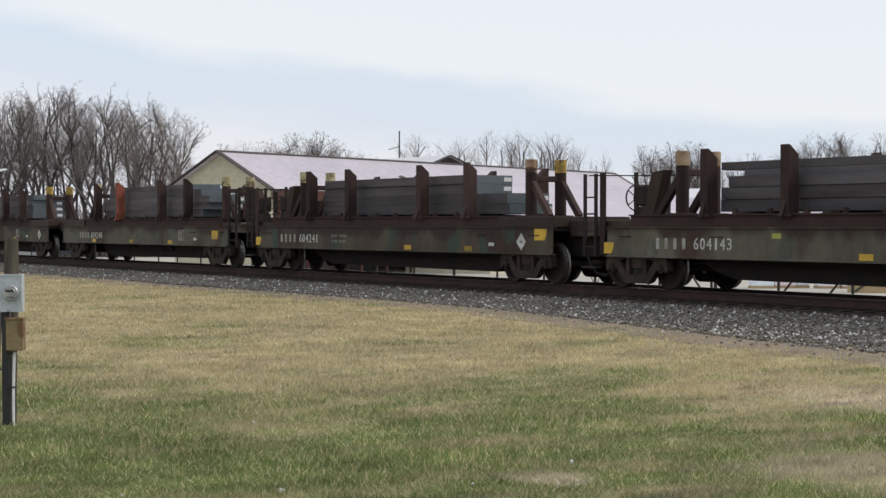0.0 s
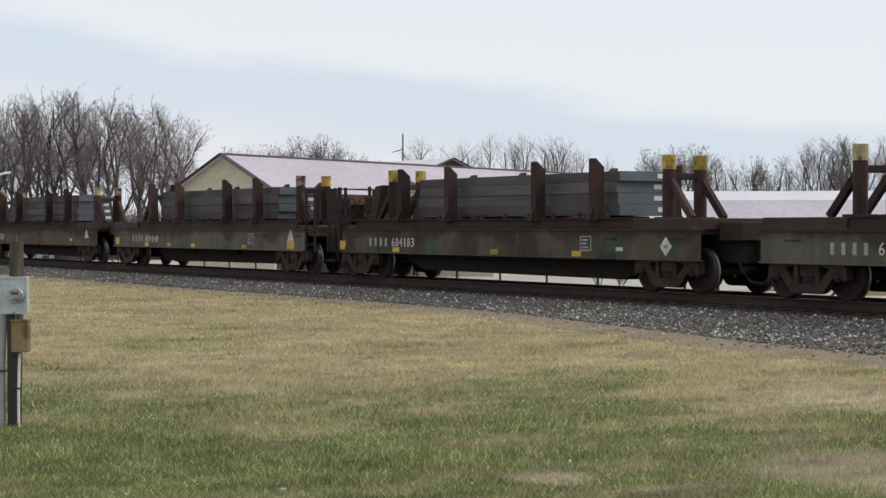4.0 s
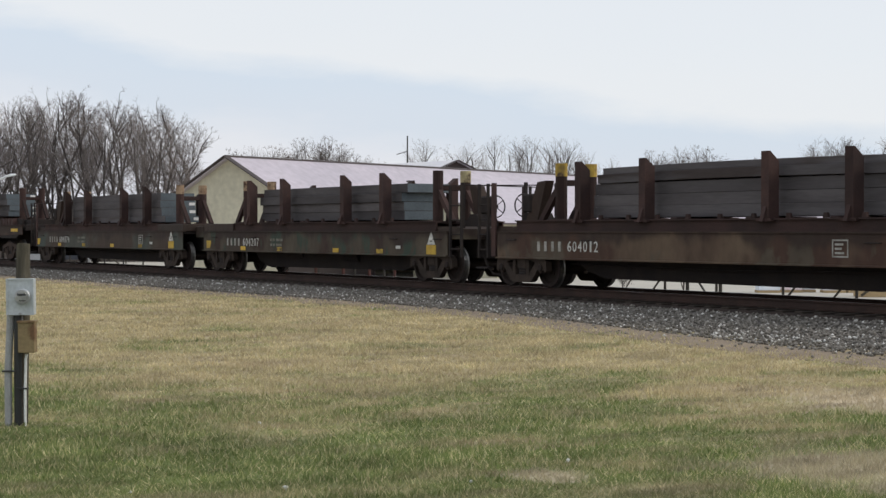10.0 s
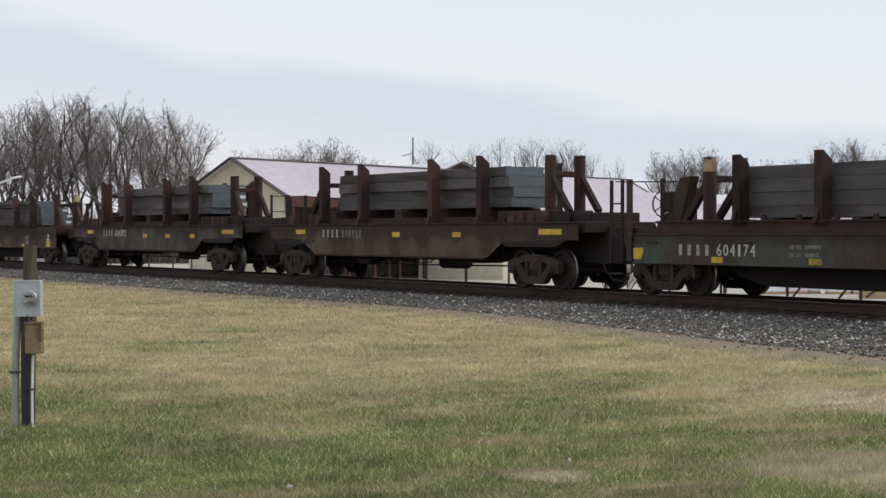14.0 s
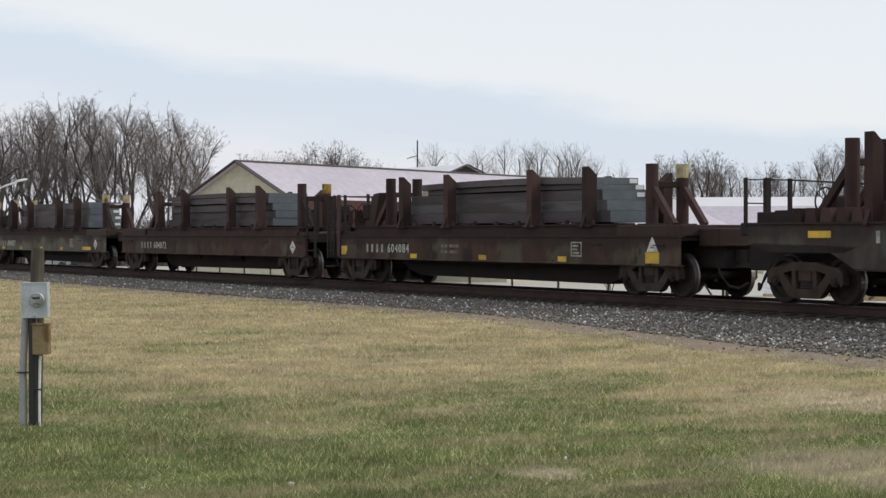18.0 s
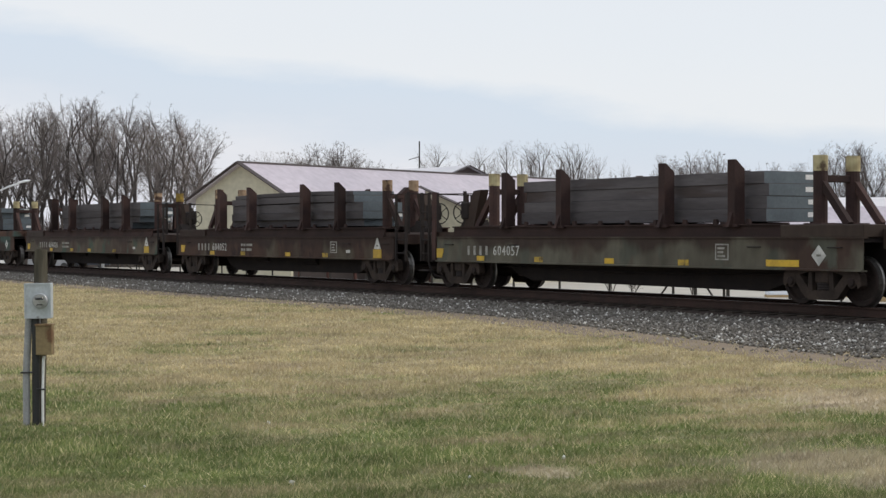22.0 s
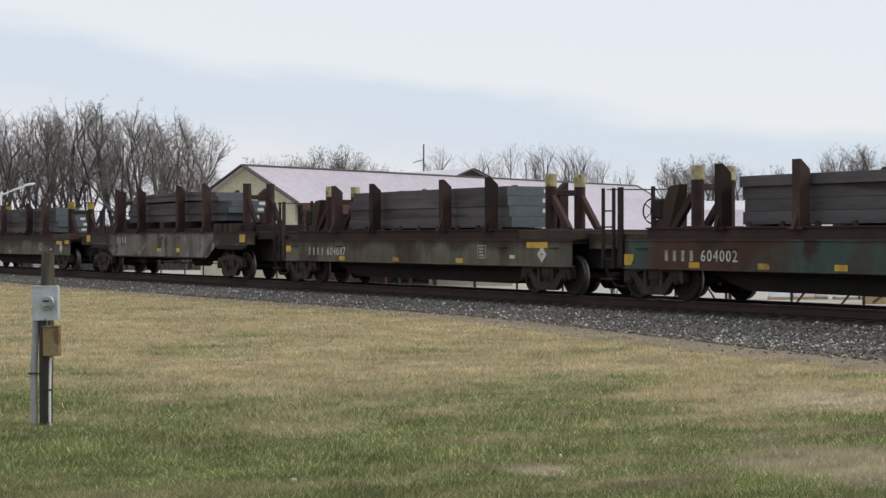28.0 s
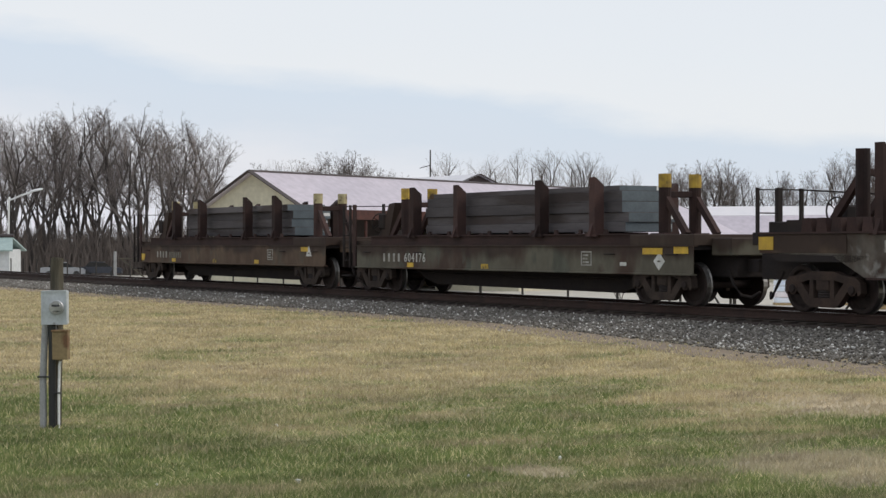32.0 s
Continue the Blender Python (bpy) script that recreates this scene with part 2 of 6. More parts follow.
def rolled(t):
    return SPEED * (t - 16) + GAIN * (t - 16) ** 2

CACHE = {}


def once(key, make, material):
    """The mesh of this key, built at its first use and shared afterwards."""
    if key not in CACHE:
        CACHE[key] = mesh_of(make(), key, material)
    return CACHE[key]


def put(name, key, make, material, parent, at=(0, 0, 0), label=""):
    ob = part(name, once(key, make, material), None, parent, label)
    ob.location = at
    return ob


def figure(char, height=0.26):
    """One painted figure as a mesh in the x-z plane, starting at the origin; shared by all cars."""
    if char in CACHE:
        return CACHE[char]
    cu = bpy.data.curves.new("figure", "FONT")
    cu.body, cu.size, cu.extrude, cu.resolution_u = char, 1.0, 0.004, 2
    tmp = bpy.data.objects.new("figure", cu)
    scene.collection.objects.link(tmp)
    bpy.context.view_layer.update()
    me = bpy.data.meshes.new_from_object(tmp.evaluated_get(bpy.context.evaluated_depsgraph_get()))
    bpy.data.objects.remove(tmp)
    bpy.data.curves.remove(cu)
    lo = [min(v.co[i] for v in me.vertices) for i in range(2)]
    hi = [max(v.co[i] for v in me.vertices) for i in range(2)]
    wide = 0.06 if char == "1" else 0.15
    for v in me.vertices:
        x, y, z = v.co
        v.co = ((x - lo[0]) / (hi[0] - lo[0]) * wide, -z, (y - lo[1]) / (hi[1] - lo[1]) * height)
    me.materials.append(M_WHITE)
    CACHE[char] = me
    return me


def wheelset_mesh():
    bm = lathe([(0.06, -1.05), (0.075, -1.04), (0.075, -0.86), (0.11, -0.84), (0.11, -0.835), (0.15, -0.80), (0.34, -0.775), (0.37, -0.83), (0.435, -0.832), (0.457, -0.82), (0.462, -0.715), (0.488, -0.70), (0.488, -0.685),
                (0.38, -0.685), (0.34, -0.73), (0.13, -0.72), (0.09, -0.69), (0.085, 0.0), (0.09, 0.69), (0.13, 0.72), (0.34, 0.73), (0.38, 0.685), (0.488, 0.685), (0.488, 0.70), (0.462, 0.715), (0.457, 0.82), (0.435, 0.832),
                (0.37, 0.83), (0.34, 0.775), (0.15, 0.80), (0.11, 0.835), (0.075, 0.86), (0.075, 1.04), (0.06, 1.05)], sides=28)
    for f in bm.faces:
        r = [math.hypot(v.co.x, v.co.z) for v in f.verts]
        if min(r) > 0.456 and len(f.verts) == 4:
            f.material_index = 1
    # cast lightening marks on the plate make the turning visible
    for k in range(3):
        a = k * math.tau / 3
        for s in (-1, 1):
            box(0.2 * math.cos(a) - 0.03, 0.2 * math.cos(a) + 0.03, s * 0.80 - 0.012, s * 0.80 + 0.012, 0.2 * math.sin(a) - 0.03, 0.2 * math.sin(a) + 0.03, bm)
    return bm


def side_frame_mesh():
    """A cast truck side frame: heavy top chord, sagging bottom chord, slanting struts round two holes, rounded journal ends."""
    bm = bmesh.new()
    prism([(-1.14, 0.40), (-1.12, 0.60), (-1.0, 0.69), (-0.62, 0.73), (-0.36, 0.80), (0.36, 0.80), (0.62, 0.73), (1.0, 0.69), (1.12, 0.60), (1.14, 0.40), (1.06, 0.34), (0.98, 0.50), (0.72, 0.56), (0.42, 0.63), (-0.42, 0.63), (-0.72, 0.56), (-0.98, 0.50), (-1.06, 0.34)], "y", -0.08, 0.08, bm)
    prism([(-0.88, 0.55), (-0.66, 0.60), (-0.34, 0.29), (0.34, 0.29), (0.66, 0.60), (0.88, 0.55), (0.48, 0.15), (0.36, 0.11), (-0.36, 0.11), (-0.48, 0.15)], "y", -0.075, 0.075, bm)
    for s in (-1, 1):
        prism([(s * 0.24, 0.27), (s * 0.38, 0.27), (s * 0.36, 0.66), (s * 0.26, 0.66)], "y", -0.085, 0.085, bm)
        prism([(s * 0.889 + 0.13 * math.cos(k * math.tau / 12), 0.47 + 0.13 * math.sin(k * math.tau / 12)) for k in range(12)], "y", -0.085, 0.085, bm)
    return bm


def springs_mesh():
    """The coiled springs between frame and bolster, one ribbed body."""
    bm = bmesh.new()
    rings = []
    for i in range(15):
        r = 1.0 if i % 2 else 0.82
        rings.append([bm.verts.new((0.2 * r * math.cos(k * math.tau / 14), 0.07 * r * math.sin(k * math.tau / 14), 0.29 + i * 0.025)) for k in range(14)])
    for p, q in zip(rings, rings[1:]):
        for k in range(14):
            bm.faces.new((p[k], p[(k + 1) % 14], q[(k + 1) % 14], q[k]))
    bm.faces.new(rings[0][::-1])
    bm.faces.new(rings[-1])
    return bm


def truck(car, x, axles, cast=None):
    """A two-axle truck under a car."""
    tr = put("truck", "truck_bolster_%s" % (cast or M_TRUCK).name, lambda: box(-0.2, 0.2, -1.05, 1.05, 0.42, 0.66, None, 0.03), cast or M_TRUCK, car, (x, 0, 0), "rusty cast-steel railway truck")
    for y in (-1.03, 1.03):
        put("side_frame", "side_frame_%s" % (cast or M_TRUCK).name, side_frame_mesh, cast or M_TRUCK, tr, (0, y * 0.952, 0)).scale.x = 0.934
        put("spring_nest", "spring_nest", springs_mesh, M_DARK, tr, (0, y * 0.952, 0))
        put("brake_beam", "brake_beam", lambda: box(-0.05, 0.05, -0.3, 0.3, 0.30, 0.40, None, 0.01), M_DARK, tr, (0.36 if y > 0 else -0.36, 0, 0))
    for s in (-0.83, 0.83):
        w = put("wheelset", "wheelset", wheelset_mesh, [M_WHEEL, M_TREAD], tr, (s, 0, 0.457), "dark steel wheelset with bright worn rims")
        axles.append(w)
        for y in (-1.06, 1.06):
            put("bearing_cap", "bearing_cap", lambda: lathe([(0.07, -0.04), (0.085, -0.025), (0.085, 0.025), (0.07, 0.04)], sides=12), M_WHEEL, tr, (s, y, 0.457))
    return tr


def stake_mesh(top):
    """A box-section stake whose head is cut off at a slope, higher on the outside (towards -y)."""
    def make():
        bm = prism([(-0.13, 1.5), (0.13, 1.5), (0.13, top - 0.19), (-0.09, top), (-0.13, top)], "x", -0.11, 0.11)
        box(-0.22, 0.22, -0.17, 0.17, 1.5, 1.56, bm)
        prism([(-0.13, 1.5), (-0.13, 1.8), (-0.24, 1.5)], "x", -0.05, 0.05, bm)
        return bm
    return make


CAPS = [(M_YPAINT, "worn yellow painted post top"),
        (mat("worn_cream_paint", (0.50, 0.44, 0.26), (0.30, 0.25, 0.14), 0.7, scale=5, grain=20, blotch=(0.10, 0.07, 0.045), blotch_at=0.6), "worn cream painted post top"),
        (mat("scuffed_tan_paint", (0.40, 0.29, 0.19), (0.22, 0.14, 0.09), 0.7, scale=5, grain=20, blotch=(0.07, 0.04, 0.03), blotch_at=0.55), "scuffed tan painted post top")]


def posts(car, x, out, top, deck, caps=(None, None)):
    """A bulkhead of two round posts with a cross beam and braces that lean outwards along the car."""
    for y, cap in zip((-0.42, 0.42), caps):
        p = put("bulkhead_post", "post_%.2f" % top, lambda: tube([(0, 0, deck - 0.05), (0, 0, top)], 0.14, sides=14), M_STAKE, car, (x, y, 0))
        if cap is not None:
            put("painted_top", "cap_%.2f_%d" % (top, cap), lambda: tube([(0, 0, top - 0.30), (0, 0, top + 0.004)], 0.145, sides=14), CAPS[cap][0], p, (0, 0, 0), CAPS[cap][1])
        put("brace", "brace_%.2f_%d" % (top, out), lambda: bar((out * 0.05, 0, top - 0.52), (out * 0.80, 0, deck), 0.15, 0.12), M_STAKE, car, (x, y, 0))
        put("gusset", "gusset_%.2f" % deck, lambda: box(-0.25, 0.25, -0.22, 0.22, deck - 0.03, deck + 0.04, None, 0.01), M_BEAM, car, (x, y, 0))
    put("cross_beam", "cross_%.2f" % top, lambda: box(-0.06, 0.06, -0.35, 0.35, top - 0.52, top - 0.38, None, 0.015), M_STAKE, car, (x, 0, 0))


def brake_wheel_mesh():
    bm = bmesh.new()
    ring = [(0, 0.28 * math.cos(k * math.tau / 20), 0.28 * math.sin(k * math.tau / 20)) for k in range(21)]
    tube(ring, 0.018, sides=6, bm=bm, caps=False)
    tube([(-0.06, 0, 0), (0.12, 0, 0)], 0.05, sides=8, bm=bm)
    for k in range(5):
        a = k * math.tau / 5
        tube([(0, 0, 0), (0, 0.28 * math.cos(a), 0.28 * math.sin(a))], 0.012, sides=5, bm=bm)
    return bm


def ladder(car, x, y, z0, z1, side, half=0.2):
    for dx in (-half, half):
        put("ladder_rail", "ladder_rail_%.1f" % (z1 - z0), lambda: box(-0.03, 0.03, -0.03, 0.03, 0, z1 - z0), M_DARK, car, (x + dx * side[0], y + dx * side[1], z0))
    n = int((z1 - z0) / 0.36)
    for i in range(n):
        put("rung", "rung%d%d_%.2f" % (*side, half), lambda: tube([(-half * side[0], -half * side[1], 0), (half * side[0], half * side[1], 0)], 0.018, sides=6), M_DARK, car, (x, y, z0 + 0.2 + i * 0.36))


def reflectors(car, spots, face, z):
    for x, w in spots:
        put("reflector", "reflector_%.2f" % w, lambda: box(-w / 2, w / 2, -0.006, 0.002, -0.065, 0.065), M_YELLOW, car, (x, face - 0.003, z))


def number_marks(car, x, face, z, figures):
    """Four plain blocks for the owner's mark, then the running number, or a bar where it cannot be read."""
    for k in range(4):
        put("mark_block", "mark_block", lambda: box(0, 0.10, -0.004, 0.004, 0, 0.225), M_DIM, car, (x + k * 0.285, face - 0.004, z))
    for k in range(6):
        if figures:
            ob = part("figure", figure(figures[k], 0.235), None, car, "white stencilled figure")
            ob.location = (x + 1.22 + k * 0.205 + (0.05 if figures[k] == "1" else 0), face - 0.004, z)
        else:
            put("mark_block", "faded_block", lambda: box(0, 0.11, -0.003, 0.003, 0, 0.21), M_FADED, car, (x + 1.22 + k * 0.205, face - 0.004, z))


def frame_mesh(w, h, t):
    bm = bmesh.new()
    for a, b, c, d in ((0, w, 0, t), (0, w, h - t, h), (0, t, t, h - t), (w - t, w, t, h - t)):
        box(a, b, -0.004, 0.004, c, d, bm)
    return bm


def data_frame_mesh():
    bm = frame_mesh(0.42, 0.33, 0.028)
    for k, w in enumerate((0.24, 0.18, 0.22)):
        box(0.07, 0.07 + w, -0.003, 0.003, 0.06 + k * 0.08, 0.10 + k * 0.08, bm)
    return bm


def end_mark(car, x, face, z, kind):
    if kind in ("tri", "tri_yellow"):
        put("triangle_mark", "triangle_mark", lambda: prism([(-0.2, 0), (0.2, 0), (0, 0.34)], "y", -0.004, 0.004), M_WHITE, car, (x, face - 0.004, z + 0.02), "white triangle placard")
        put("placard_bar", "placard_bar", lambda: box(-0.06, 0.06, -0.004, 0.002, -0.02, 0.02), M_FADED, car, (x, face - 0.007, z + 0.11))
        if kind == "tri_yellow":
            put("yellow_plate", "yellow_plate", lambda: box(-0.24, 0.24, -0.005, 0.004, -0.24, 0.0), M_YELLOW, car, (x, face - 0.004, z + 0.01), "yellow reflective plate")
    elif kind == "dia":
        put("diamond_mark", "diamond_mark", lambda: prism([(-0.2, 0), (0, -0.2), (0.2, 0), (0, 0.2)], "y", -0.004, 0.004), M_WHITE, car, (x, face - 0.004, z), "white diamond placard")
        put("placard_bar", "placard_bar", lambda: box(-0.06, 0.06, -0.004, 0.002, -0.02, 0.02), M_FADED, car, (x, face - 0.007, z))


def coupler(car, s, z=0.87):
    put("coupler", "coupler%d" % s, lambda: prism([(-0.55 * s, -0.07), (0.12 * s, -0.06), (0.2 * s, -0.17), (0.36 * s, -0.15), (0.40 * s, 0.0), (0.30 * s, 0.14), (0.14 * s, 0.16), (0.1 * s, 0.07), (-0.55 * s, 0.07)], "z", z - 0.13, z + 0.13), M_DARK, car, (s * 8.55, 0, 0))
    put("air_hose", "air_hose%d" % s, lambda: tube([(-0.3 * s, -0.34, z - 0.1), (-0.1 * s, -0.36, z - 0.4), (0.1 * s, -0.32, z - 0.62), (0.28 * s, -0.2, z - 0.66), (0.42 * s, -0.08, z - 0.55)], 0.035, sides=7), M_DARK, car, (s * 8.45, 0, 0))


AXLES, CARS, SLABS = [], [], []
M_FADED = mat("faded_stencil", (0.2, 0.2, 0.17), (0.12, 0.11, 0.09), 0.8, scale=6)
M_DIM = mat("dim_white_stencil", (0.40, 0.39, 0.36), (0.24, 0.23, 0.20), 0.8, scale=6)
M_WORNYELLOW = mat("dirty_yellow_reflector", (0.46, 0.31, 0.05), (0.24, 0.17, 0.05), 0.7, scale=7, grain=30, spread=0.3, blotch=(0.10, 0.075, 0.04), blotch_at=0.58)
M_STICKER = mat("lime_sticker", (0.36, 0.40, 0.06), (0.28, 0.30, 0.06), 0.6, scale=9)
M_OLIVE = mat("dusty_olive_brown_paint", (0.122, 0.086, 0.058), (0.082, 0.053, 0.038), 0.75, scale=0.8, grain=6, streak=(1.0, 1, 0.7), blotch=(0.070, 0.040, 0.029), blotch_at=0.53, blotch2=(0.092, 0.074, 0.054), runs=0.12, wash=(1.12, (0.040, 0.027, 0.022)))
F1 = -1.1                      # the side of the short cars


def sill_mesh(x0, x1, z0, z1, s):
    """A side sill: a plate with flanges along its top and bottom, one rolled section."""
    outline = [(-0.055, z0 - 0.03), (0.10, z0 - 0.03), (0.10, z0), (0.02, z0), (0.02, z1 - 0.03), (0.12, z1 - 0.03), (0.12, z1), (-0.03, z1), (-0.03, z1 - 0.03), (0.0, z1 - 0.03), (0.0, z0 + 0.006), (-0.055, z0)]
    return lambda: prism([(s * y, z) for y, z in outline], "x", x0, x1)


def ibeam(x0, x1, s):
    """A rolled beam on the deck's edge, with a recessed web and two flanges."""
    outline = [(0, 1.296), (0.24, 1.296), (0.24, 1.334), (0.09, 1.334), (0.09, 1.53), (0.24, 1.53), (0.24, 1.56), (0, 1.56), (0, 1.53), (0.05, 1.53), (0.05, 1.334), (0, 1.334)]
    return prism([(s * y, z) for y, z in outline], "x", x0, x1)


def slab_car(x, label, paint, figures, mark, spec):
    """The short slab car: deep flat side sills, a rusty load beam, stakes and two bulkheads."""
    car = thing("flat_car", label, "railway car", "slab cars of the train", at=pose(x, 0, 0))
    for s, y in ((1, F1), (-1, -F1)):
        put("side_sill", "side_sill%d_%s" % (s, paint.name), sill_mesh(-7.66, 7.92, 0.69, 1.30, s), paint, car, (0, y, 0))
        put("load_beam", "load_beam%d" % s, lambda: ibeam(-6.95, 5.6, s), M_BEAM, car, (0, y + s * 0.035, 0))
    put("centre_sill", "centre_sill", lambda: box(-8.45, 8.45, -0.35, 0.35, 0.62, 1.28, None, 0.02), M_DARK, car)
    put("deck", "deck", lambda: box(-7.6, 7.85, -1.06, 1.06, 1.20, 1.285), M_DARK, car)
    put("belly", "belly", lambda: prism([(-5.5, 0.70), (-4.9, 0.40), (-4.2, 0.24), (4.4, 0.20), (5.0, 0.36), (5.5, 0.70)], "y", -0.42, 0.42), M_DARK, car)
    put("end_shelf", "end_shelf_%s" % paint.name, lambda: box(7.92, 8.58, -0.62, 0.62, 1.08, 1.46, None, 0.02), paint, car)
    put("end_box", "end_box_%s" % paint.name, lambda: box(5.62, 7.91, -1.08, 1.08, 1.290, 1.535, None, 0.015), paint, car)
    put("end_shelf", "end_shelf_b_%s" % paint.name, lambda: prism([(-8.25, 1.1), (-7.66, 1.1), (-7.66, 1.302), (-6.96, 1.302), (-6.96, 1.42), (-7.9, 1.42), (-8.25, 1.36)], "y", -0.98, 0.98), paint, car)
    for i in range(4):
        put("bolster", "bolster", lambda: box(-0.12, 0.12, -0.85, 0.85, 1.28, 1.60, None, 0.02), M_BEAM, car, ((-3.6, -1.2, 1.2, 3.6)[i], 0, 0))
    put("brake_column", "brake_column", lambda: prism([(-0.5, 1.42), (0.02, 1.42), (0.42, 2.5), (0.06, 2.47)], "y", -0.12, 0.12), M_OLIVE, car, (-6.95, -0.35, 0))
    put("brake_housing", "brake_housing", lambda: box(-0.18, 0.18, -0.16, 0.16, 1.75, 2.2, None, 0.04), M_DARK, car, (-7.3, -0.35, 0))
    put("brake_wheel", "brake_wheel", brake_wheel_mesh, M_DARK, car, (-7.62, -0.35, 1.93), "spoked iron hand brake wheel")
    put("valve_box", "valve_box", lambda: prism([(-7.6, 1.42), (-6.8, 1.42), (-6.75, 1.56), (-7.0, 1.60), (-7.1, 1.74), (-7.4, 1.74), (-7.6, 1.55)], "y", -0.45, 0.10), M_DARK, car)
    put("brake_chain", "brake_chain", lambda: tube([(-7.42, -0.35, 1.78), (-7.36, -0.36, 1.55), (-7.3, -0.36, 1.3)], 0.022, sides=5), M_DARK, car)
    ladder(car, -8.28, F1, 0.66, 2.45, (1, 0))
    put("corner_plate", "corner_plate_post", lambda: box(-0.09, 0.09, -0.02, 0.02, 0.7, 2.46), M_STAKE, car, (-7.86, F1 + 0.03, 0))
    put("corner_post", "corner_post", lambda: box(-0.035, 0.035, -0.035, 0.035, 1.3, 2.5), M_DARK, car, (-8.1, 0.0, 0))
    put("corner_post", "corner_post", lambda: box(-0.035, 0.035, -0.035, 0.035, 1.3, 2.5), M_DARK, car, (-8.1, 0.9, 0))
    put("hand_rail", "hand_rail", lambda: tube([(-8.4, -1.05, 2.42), (-8.4, 0.9, 2.45), (-7.2, 0.95, 2.45)], 0.014, sides=6), M_DARK, car)
    put("end_step", "end_step", lambda: box(-0.25, 0.25, -0.1, 0.1, 0.40, 0.44), M_DARK, car, (-8.3, F1 + 0.05, 0))
    for xx, rad in ((-1.2, 0.2), (2.4, 0.14)):
        put("air_tank", "air_tank_%.2f" % rad, lambda: tube([(-0.5, 0, 0.62), (0.5, 0, 0.62)], rad, sides=12), M_DARK, car, (xx, 0.35, 0))
    put("brake_rod", "brake_rod", lambda: tube([(-5.5, -0.5, 0.56), (0, -0.55, 0.50), (5.5, -0.5, 0.56)], 0.02, sides=6), M_DARK, car)
    if spec.get("leads"):          # the brake end leads
        about = Matrix.Rotation(math.pi, 4, "Z")
        for ob in car.children:
            ob.matrix_basis = about @ ob.matrix_basis
        ladder(car, 8.12, F1 - 0.03, 0.66, 2.45, (1, 0), 0.27)
        put("ladder_rail", "ladder_back_rail", lambda: box(-0.03, 0.03, -0.03, 0.03, 0.66, 2.45), M_DARK, car, (8.36, F1 + 0.5, 0))
    # stakes: tall ones on this side, slightly shorter ones set a little forward on the other
    shift = spec.get("shift", 0.0)
    for i, px in enumerate((-4.45, -2.08, 1.84, 4.14)):
        red = spec.get("red") and i == 1
        st = put("stake", "red_stake" if red else "stake", stake_mesh(2.86), M_STRAP if red else M_STAKE, car, (px + shift, -0.95, 0), "faded red painted stake" if red else "")
        if red:
            st.rotation_euler = (0, radians(-3.5), 0)
            st.location.x += 0.10
    for px in (-4.2, -1.83, 2.06, 4.45):
        st = put("stake", "short_stake", stake_mesh(2.74), M_STAKE, car, (px + shift, 0.95, 0))
        st.rotation_euler = (0, 0, math.pi)
    caps = spec.get("caps", (0, 0, 0))
    posts(car, -5.95, -1, 2.88, 1.55, (caps[0], caps[0]))
    posts(car, 6.03, 1, 2.88, 1.53, caps[1:])
    for k in range(9):             # lashing lugs along the load beam
        put("lashing_lug", "lashing_lug", lambda: prism([(-0.07, 1.562), (0.07, 1.562), (0.04, 1.66), (-0.04, 1.66)], "y", -0.03, 0.03), M_BEAM, car, (-3.6 + k * 1.02, -0.98, 0))
    for s in (-1, 1):
        truck(car, s * 6.72 + 0.03, AXLES)
        coupler(car, s)
    if "lines" in spec:
        at, bright = spec["lines"]
        for k, (dx, w) in enumerate(((0, 0.12), (0.18, 0.14), (0.42, 0.44), (0, 0.12), (0.18, 0.14), (0.42, 0.38))):
            put("stencil_line", "stencil_line_%.2f_%d" % (w, bright), lambda: box(0, w, -0.004, 0.003, 0, 0.075), M_DIM if bright else M_FADED, car, (at + dx, F1 - 0.004, 1.0 - 0.15 * (k // 3)))
    if "tag" in spec:
        put("tag_plate", "tag_plate", lambda: box(-0.12, 0.12, -0.005, 0.003, -0.04, 0.04), M_WHITE, car, (spec["tag"], F1 - 0.004, 0.88), "small white tag plate")
    for xx in (-7.0, -4.0, 4.9, 7.2):
        put("grab_iron", "grab_iron", lambda: tube([(-0.18, 0.03, 0), (-0.18, -0.05, 0), (0.18, -0.05, 0), (0.18, 0.03, 0)], 0.012, sides=6), M_DARK, car, (xx, F1, 1.1))
    number_marks(car, spec.get("number", -6.05), F1, 0.845, figures)
    for k, xx in enumerate(spec.get("reflectors", ())):
        put("reflector", "reflector_%d" % (k % 2), lambda: box(-0.175, 0.175, -0.006, 0.002, -0.06, 0.06), (M_YELLOW, M_WORNYELLOW)[k % 2] if not spec.get("clean") else M_YELLOW, car, (xx, F1 - 0.003, 0.765))
    for xx, zz, ww, hh in spec.get("plates", ()):
        put("yellow_plate", "yellow_plate_%.2f_%.2f" % (ww, hh), lambda: prism([(-ww / 2, -hh / 2), (ww / 2 - 0.08 * (hh > 0.2), -hh / 2), (ww / 2, hh * (0.1 if hh > 0.2 else -0.5)), (ww / 2, hh / 2), (-ww / 2, hh / 2)], "y", -0.005, 0.004), M_YELLOW, car, (xx, F1 - 0.004, zz), "yellow reflective plate")
    if "data" in spec:
        put("data_frame", "data_frame", lambda: data_frame_mesh(), M_DIM, car, (spec["data"] - 0.21, F1 - 0.004, 0.83), "faded white stencilled data frame")
